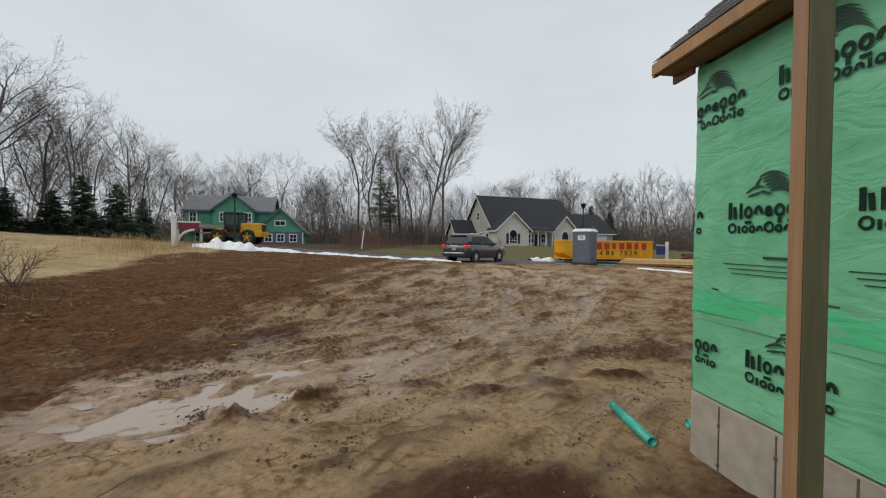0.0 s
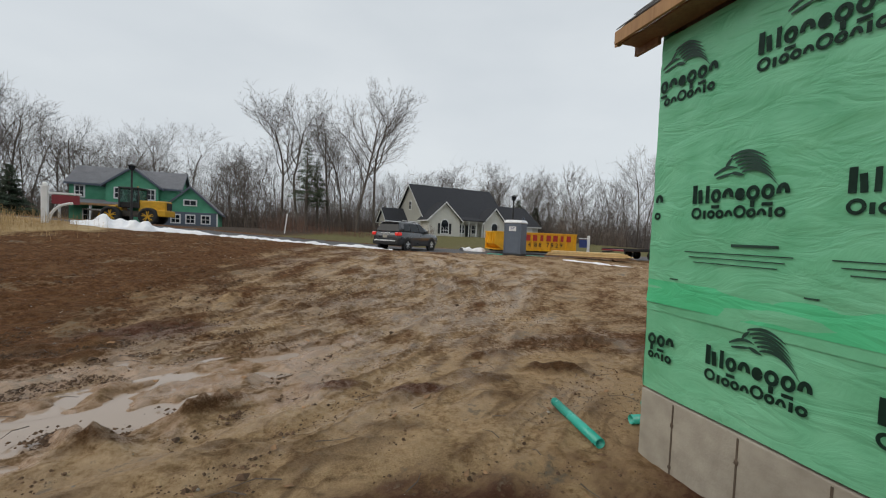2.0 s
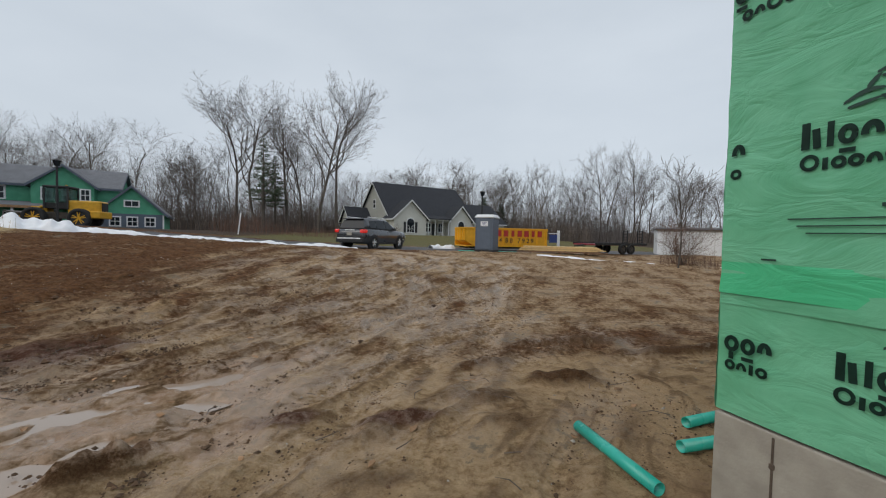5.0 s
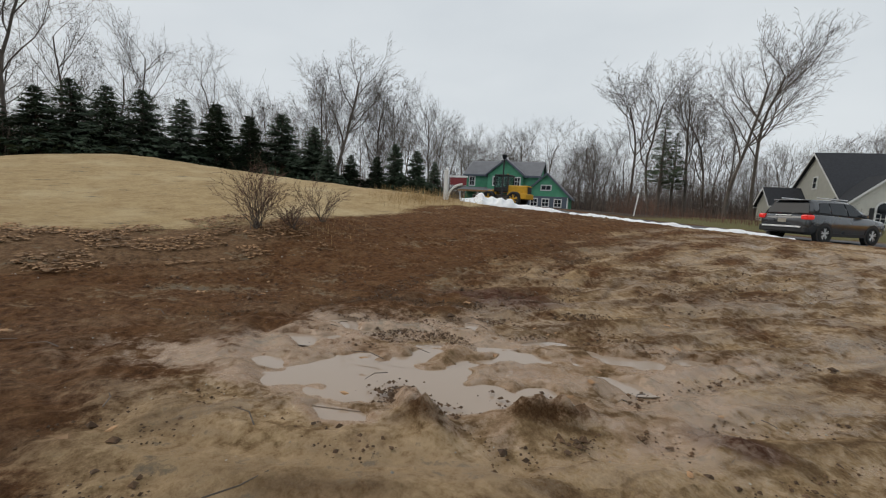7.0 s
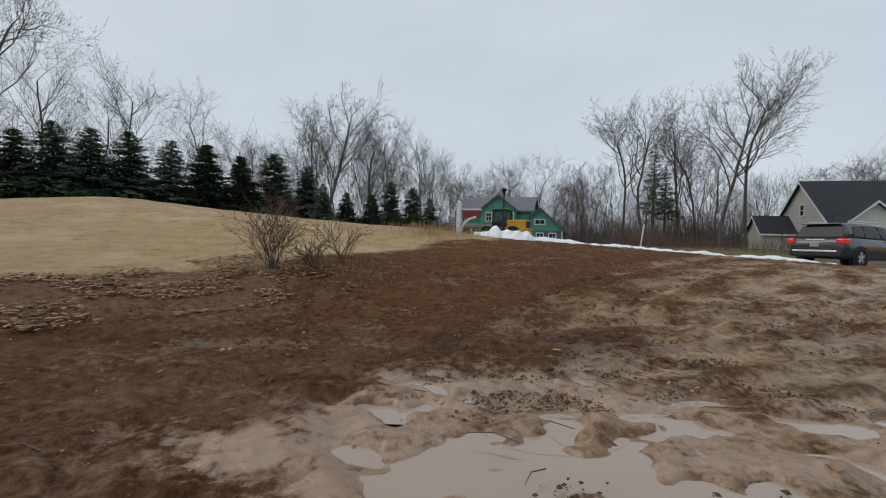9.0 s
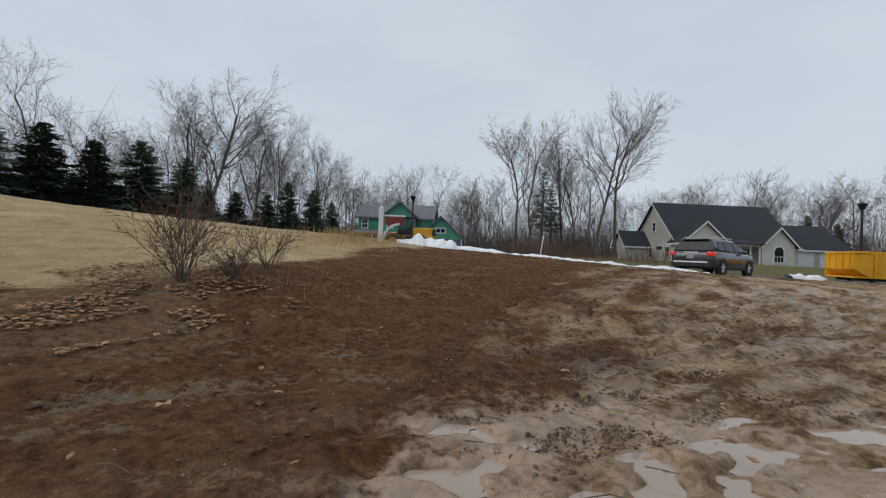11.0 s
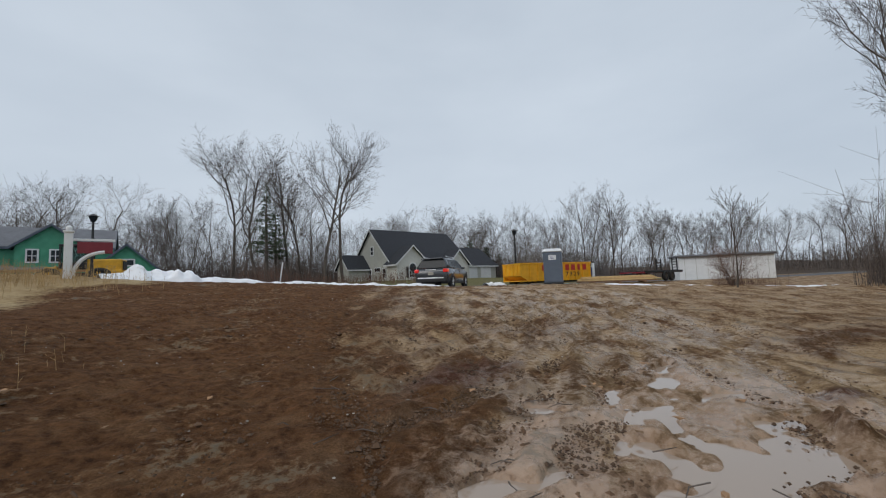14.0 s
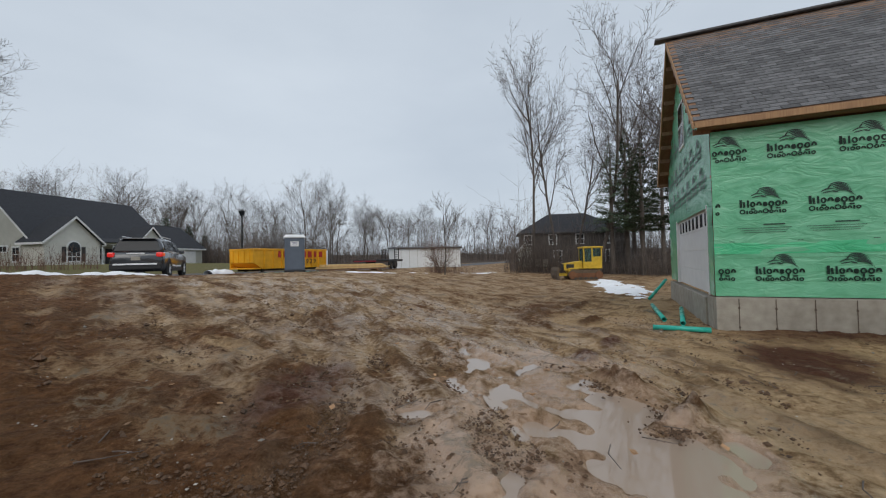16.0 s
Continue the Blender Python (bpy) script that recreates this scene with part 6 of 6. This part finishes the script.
for i, az in enumerate((-91.0, -87.4, -84.8, -82.0, -78.9, -75.2, -71.7, -68.1, -64.3, -60.4)):
    d = 50 - 0.8 * i + rng.uniform(-1, 1)
    x, y = polar(az, d)
    put_conifer(SPRUCE[i % 2], x, y, rng.uniform(0.95, 1.12), rng.uniform(0, 360), rng.uniform(1.4, 1.6))
for az, d, s, w in ((-58.5, 40, 0.62, 1.4), (-55.5, 41, 0.55, 1.5), (-52, 42, 0.6, 1.5), (-49.5, 44, 0.9, 1.2), (-46.5, 43, 0.8, 1.3), (-44, 46, 0.7, 1.3), (-60.5, 44, 0.8, 1.2)):
    x, y = polar(az, d)
    put_conifer(SPRUCE[0], x, y, s, rng.uniform(0, 360), w)
for az, d, s, x0, y0 in ((-14.6, 57, 1.02, 0, 2.5), (-13.2, 60, 0.85, 0, 2.5), (77.6, 41, 1.0, -7, 4.5), (79.4, 42, 1.12, -7, 4.5), (81.2, 40, 0.95, -7, 4.5), (83.5, 43, 1.0, -7, 4.5), (80.2, 46, 1.05, -7, 4.5)):
    x, y = polar(az, d, x0, y0)
    put_conifer(PINES[0], x, y, s, rng.uniform(0, 360), 1.15)
for az, d, s in ((15.2, 88, 1.45), (17.6, 90, 1.25), (19.5, 93, 1.0), (1.0, 92, 1.1), (-38, 95, 1.2)):
    x, y = polar(az, d)
    put_conifer(SPRUCE[1], x, y, s, rng.uniform(0, 360), 1.1)


# brush under and before the woods
def brush(name, count, where, h, r, mat, label, seed, twigs=4):
    rng = random.Random(seed)
    segs = []
    while len(segs) < count:
        x, y = where(rng)
        if any(math.hypot(x - cx, y - cy) < q * 0.9 for cx, cy, q in CLEAR):
            continue
        z = on_ground(x, y)
        hh = h * min(rng.lognormvariate(-0.25, 0.4), 1.25) * (0.85 + 0.5 * float(grain(x, y, 6.0, 91)))
        top = Vector((x + rng.gauss(0, 0.12 * hh), y + rng.gauss(0, 0.12 * hh), z + hh))
        foot = Vector((x, y, z - 0.1))
        segs.append((*foot, *top, r * rng.uniform(0.6, 1.5), r * 0.3))
        for _ in range(twigs):
            p = foot.lerp(top, rng.uniform(0.25, 0.95))
            q = p + Vector((rng.gauss(0, 0.22), rng.gauss(0, 0.22), rng.uniform(0.05, 0.4))) * hh
            segs.append((*p, *q, r * 0.5, r * 0.2))
    ob = part(name, tubes(segs, 3), mat, None)
    return tagged(ob, label, "brush", kind="stuff")


def ring(az0, az1, d0, d1):
    return lambda g: polar(g.uniform(az0, az1), d0 + (d1 - d0) * g.random() ** 0.8)


brush("woodland_brush", 30000, ring(-42, 30, 60, 100), 3.6, 0.035, M_BRUSH, "grey-brown leafless brush under the far trees", 1)
brush("woodland_brush", 12000, ring(-120, -42, 52, 90), 4.0, 0.035, M_BRUSH, "grey-brown leafless brush behind the straw field", 2)
brush("woodland_brush", 7000, ring(30, 64, 110, 150), 4.5, 0.05, M_BRUSH, "grey-brown leafless brush in the distance", 3)
brush("woodland_brush", 9000, lambda g: polar(g.uniform(64, 92), g.uniform(36, 60), -7, 4.5), 2.8, 0.02, M_BRUSH, "bare brush beneath the tall trees", 4)
brush("woodland_brush", 14000, ring(-92, -42, 47, 60), 3.4, 0.03, M_BRUSH, "dark leafless brush among the spruces", 24)
brush("sapling_thicket", 24000, ring(-44, 34, 68, 105), 8.5, 0.035, M_TWIG, "thicket of thin leafless saplings at the wood edge", 14, 6)
brush("sapling_thicket", 8000, ring(-120, -44, 56, 92), 8.5, 0.035, M_TWIG, "thicket of thin leafless saplings behind the spruces", 15, 6)
brush("sapling_thicket", 4000, ring(30, 66, 115, 170), 9, 0.05, M_TWIG, "distant leafless thicket", 16, 6)
brush("woodland_brush", 1300, lambda g: polar(g.uniform(62.5, 75), g.uniform(38, 43), -7, 4.5), 3.8, 0.016, M_BRUSH, "dark bare shrubs before the brown house", 34, 7)
brush("sapling_thicket", 2500, lambda g: polar(g.uniform(64, 93), g.uniform(42, 64), -7, 4.5), 8, 0.025, M_TWIG, "thin leafless saplings among tall trees", 17, 6)
brush("russet_brush", 3500, lambda g: (g.uniform(-14, 3), g.uniform(38, 46)), 1.3, 0.012, M_REDTWIG, "russet dead brush beyond the road", 5)
brush("straw_tufts", 2200, lambda g: (g.gauss(-14.2, 1.2), g.gauss(16.4, 1.1)), 0.5, 0.006, M_STRAW, "dead straw-coloured grass by the sign", 6, 2)
brush("straw_tufts", 240, lambda g: (g.gauss(-10.2, 0.6), g.gauss(8.6, 0.6)), 0.28, 0.004, M_STRAW, "dead straw grass at the field edge", 7, 2)
brush("straw_tufts", 900, lambda g: (g.gauss(18, 1.6), g.gauss(22.5, 0.7)), 0.7, 0.008, M_REDTWIG, "dead brown weeds by the sapling", 8, 3)


def twiggy_bush(m, seed, h, stems, label):
    rng = random.Random(seed)
    out = [[], [], [], [], []]
    for _ in range(stems):
        a = rng.uniform(0, math.tau)
        f = rng.uniform(0.15, 0.95)
        grow(rng, Vector((rng.gauss(0, 0.06), rng.gauss(0, 0.06), -0.05)), Vector((f * math.cos(a), f * math.sin(a), 1)).normalized(), h * rng.uniform(0.7, 1.1), 0.011, 1, out, 0.12, 0.03, (0, 5, 4), 0.2)
    ob = thing("leafless_bush", m, label, "bush", "bushes at the field edge")
    part("stemwork", tubes(out[1], 4), M_BRUSH, ob, kind="stuff")
    part("twigwork", tubes([(*s[:6], max(s[6] * 0.6, 0.003), 0.002) for s in out[2] + out[3]], 3), M_REDTWIG, ob, kind="stuff")
    return ob


twiggy_bush(pose(-11.1, 7.2, on_ground(-11.1, 7.2)), 3, 1.3, 26, "rounded leafless shrub with many fine twigs")
twiggy_bush(pose(-11.1, 9.15, on_ground(-11.1, 9.15)), 5, 1.0, 13, "smaller thin leafless shrub among dead grass")
twiggy_bush(pose(-10.65, 8.05, on_ground(-10.65, 8.05)), 6, 0.6, 18, "low tangle of brown twigs")
sap = bare_tree(77, 4.9, 0.05, (0.02, 0), 0.06, (10, 5, 3, 0), 0.25, "slender leafless sapling beside a white shed")
sap.matrix_basis = pose(16.2, 20.9, on_ground(16.2, 20.9))
twiggy_bush(pose(17.6, 22.3, on_ground(17.6, 22.3)), 9, 2.0, 40, "leafless shrub in front of the white shed")
seedling = conifer(41, 0.95, 0.34, M_PINE, "small young pine seedling at the field edge", 0.1, 0.5, "pine_seedling")
x, y = polar(-96.9, 10.5, -0.7, 2.7)
seedling.matrix_basis = pose(x, y, on_ground(x, y))

# fallen stick and a lump of concrete at the field edge
x, y = polar(-103.0, 9.3, -0.7, 2.7)
stick = thing("fallen_branch", pose(x, y, on_ground(x, y) + 0.04, 0, 0, 40), "bleached fallen branch lying on dead leaves", "branch")
part("wood", tubes([(-0.6, 0, 0.05, -0.2, 0.05, 0.0, 0.03, 0.028), (-0.2, 0.05, 0.0, 0.25, 0.0, 0.02, 0.028, 0.022), (0.25, 0, 0.02, 0.65, 0.08, 0.03, 0.022, 0.012)], 7), M_STONE, stick)
x, y = polar(-107, 8.0, -0.7, 2.7)
lump = thing("concrete_lump", pose(x, y, on_ground(x, y), 0, 0, 20), "broken lump of grey concrete on leaves", "rubble")
part("lump", B((0, 0, 0.10), (0.5, 0.36, 0.26), None, 0.05), M_CONCRETE, lump)


# ---- loose stuff on the ground ----
def scatter(name, count, where, size, mat, label, seed, flat=0.65):
    rng = np.random.default_rng(seed)
    base = np.array([(1, 0, 0), (-1, 0, 0), (0, 1, 0), (0, -1, 0), (0, 0, 1), (0, 0, -1)], float)
    faces = np.array([(0, 2, 4), (2, 1, 4), (1, 3, 4), (3, 0, 4), (2, 0, 5), (1, 2, 5), (3, 1, 5), (0, 3, 5)])
    pts = where(rng, count)
    z = base_height(pts[:, 0], pts[:, 1])
    s = size * rng.lognormal(0, 0.5, count)
    jitter = rng.uniform(0.6, 1.35, (count, 6, 1))
    turn = rng.uniform(0, math.tau, count)
    v = base[None] * jitter * s[:, None, None]
    c, sn = np.cos(turn)[:, None], np.sin(turn)[:, None]
    co = np.stack([v[..., 0] * c - v[..., 1] * sn + pts[:, None, 0], v[..., 0] * sn + v[..., 1] * c + pts[:, None, 1], v[..., 2] * flat + (z + s * 0.1)[:, None]], -1)
    f = faces[None] + np.arange(count)[:, None, None] * 6
    ob = part(name, (co.reshape(-1, 3), f.reshape(-1, 3)), mat, None)
    return tagged(ob, label, name.replace("_", " "), kind="stuff")


def patch(x0, x1, y0, y1, keep=None):
    def where(g, n):
        p = np.stack([g.uniform(x0, x1, n * 3), g.uniform(y0, y1, n * 3)], -1)
        if keep is not None:
            p = p[keep(p[:, 0], p[:, 1])]
        return np.resize(p, (n, 2))
    return where


dry = lambda x, y: np.min([oval(x, y, cx, cy, a * 1.25, b * 1.5, t) for cx, cy, a, b, t in PUDDLES], axis=0) > 1
clumpy = lambda x, y: (grain(x, y, 0.9, 17) > -0.1) & dry(x, y)
scatter("mud_clods", 20000, patch(-10.5, 4.5, 1.2, 15, clumpy), 0.0095, M_CLOD, "crumbly dark mud clods", 1)
scatter("mud_clods", 1500, patch(-9, 0, 4, 13, clumpy), 0.017, M_CLOD, "larger dark mud clods", 2)
scatter("mud_clods", 5000, patch(-6.2, -2.2, 5.8, 9.6, lambda x, y: (grain(x, y, 0.5, 19) > -0.05) & dry(x, y)), 0.010, M_CLOD, "crumbled reddish mud", 12)
scatter("mud_clods", 1600, lambda g, n: np.concatenate([g.normal((-2.5, 5.0), (0.2, 0.1), (n // 2, 2)), g.normal((-1.45, 5.75), (0.22, 0.18), (n - n // 2, 2))]), 0.012, M_CLOD, "heaped mud clods by the puddle", 13)
scatter("small_stones", 2200, patch(-10, 6, 1.2, 16, dry), 0.0075, M_STONE, "small pale stones in mud", 3)


def leaves(count, where, seed, label):
    rng = np.random.default_rng(seed)
    p = where(rng, count)
    z = base_height(p[:, 0], p[:, 1]) + rng.uniform(0.015, 0.05, count)
    a, s = rng.uniform(0, math.tau, count), rng.uniform(0.035, 0.075, count)
    c, sn = np.cos(a), np.sin(a)
    shape = np.array([(-1, 0, 0.1), (-0.3, 0.5, 0.35), (0.5, 0.4, 0.1), (1, 0, 0.3), (0.4, -0.45, 0.0), (-0.4, -0.4, 0.3)])
    v = shape[None] * s[:, None, None] * rng.uniform(0.7, 1.3, (count, 6, 1))
    co = np.stack([v[..., 0] * c[:, None] - v[..., 1] * sn[:, None] + p[:, None, 0], v[..., 0] * sn[:, None] + v[..., 1] * c[:, None] + p[:, None, 1], v[..., 2] + z[:, None]], -1)
    f = np.arange(count * 6).reshape(count, 6)
    return tagged(part("fallen_leaves", (co.reshape(-1, 3), f), M_LEAF, None), label, "leaves", kind="stuff")


leaves(2600, patch(-13, -9.0, 0, 8.2, lambda x, y: grain(x, y, 0.8, 77) > -0.25), 5, "brown fallen oak leaves along the field edge")
leaves(90, patch(-8, 4, 2, 11), 6, "scattered fallen leaves on mud")


# twigs trodden into the mud
rng = random.Random(55)
rows = []
for _ in range(70):
    x, y, a, n = rng.uniform(-7, 4), rng.uniform(2.5, 9), rng.uniform(0, math.tau), rng.uniform(0.05, 0.22)
    z = on_ground(x, y, 0.025)
    mx, my = x + n * math.cos(a), y + n * math.sin(a)
    rows.append((x, y, z, mx, my, z + 0.02, 0.006, 0.005))
    rows.append((mx, my, z + 0.02, mx + n * math.cos(a + 0.5), my + n * math.sin(a + 0.5), z + 0.01, 0.005, 0.003))
tagged(part("mud_twigs", tubes(rows, 5), M_BRUSH, None), "small broken twigs trodden into mud", "twigs", kind="stuff")
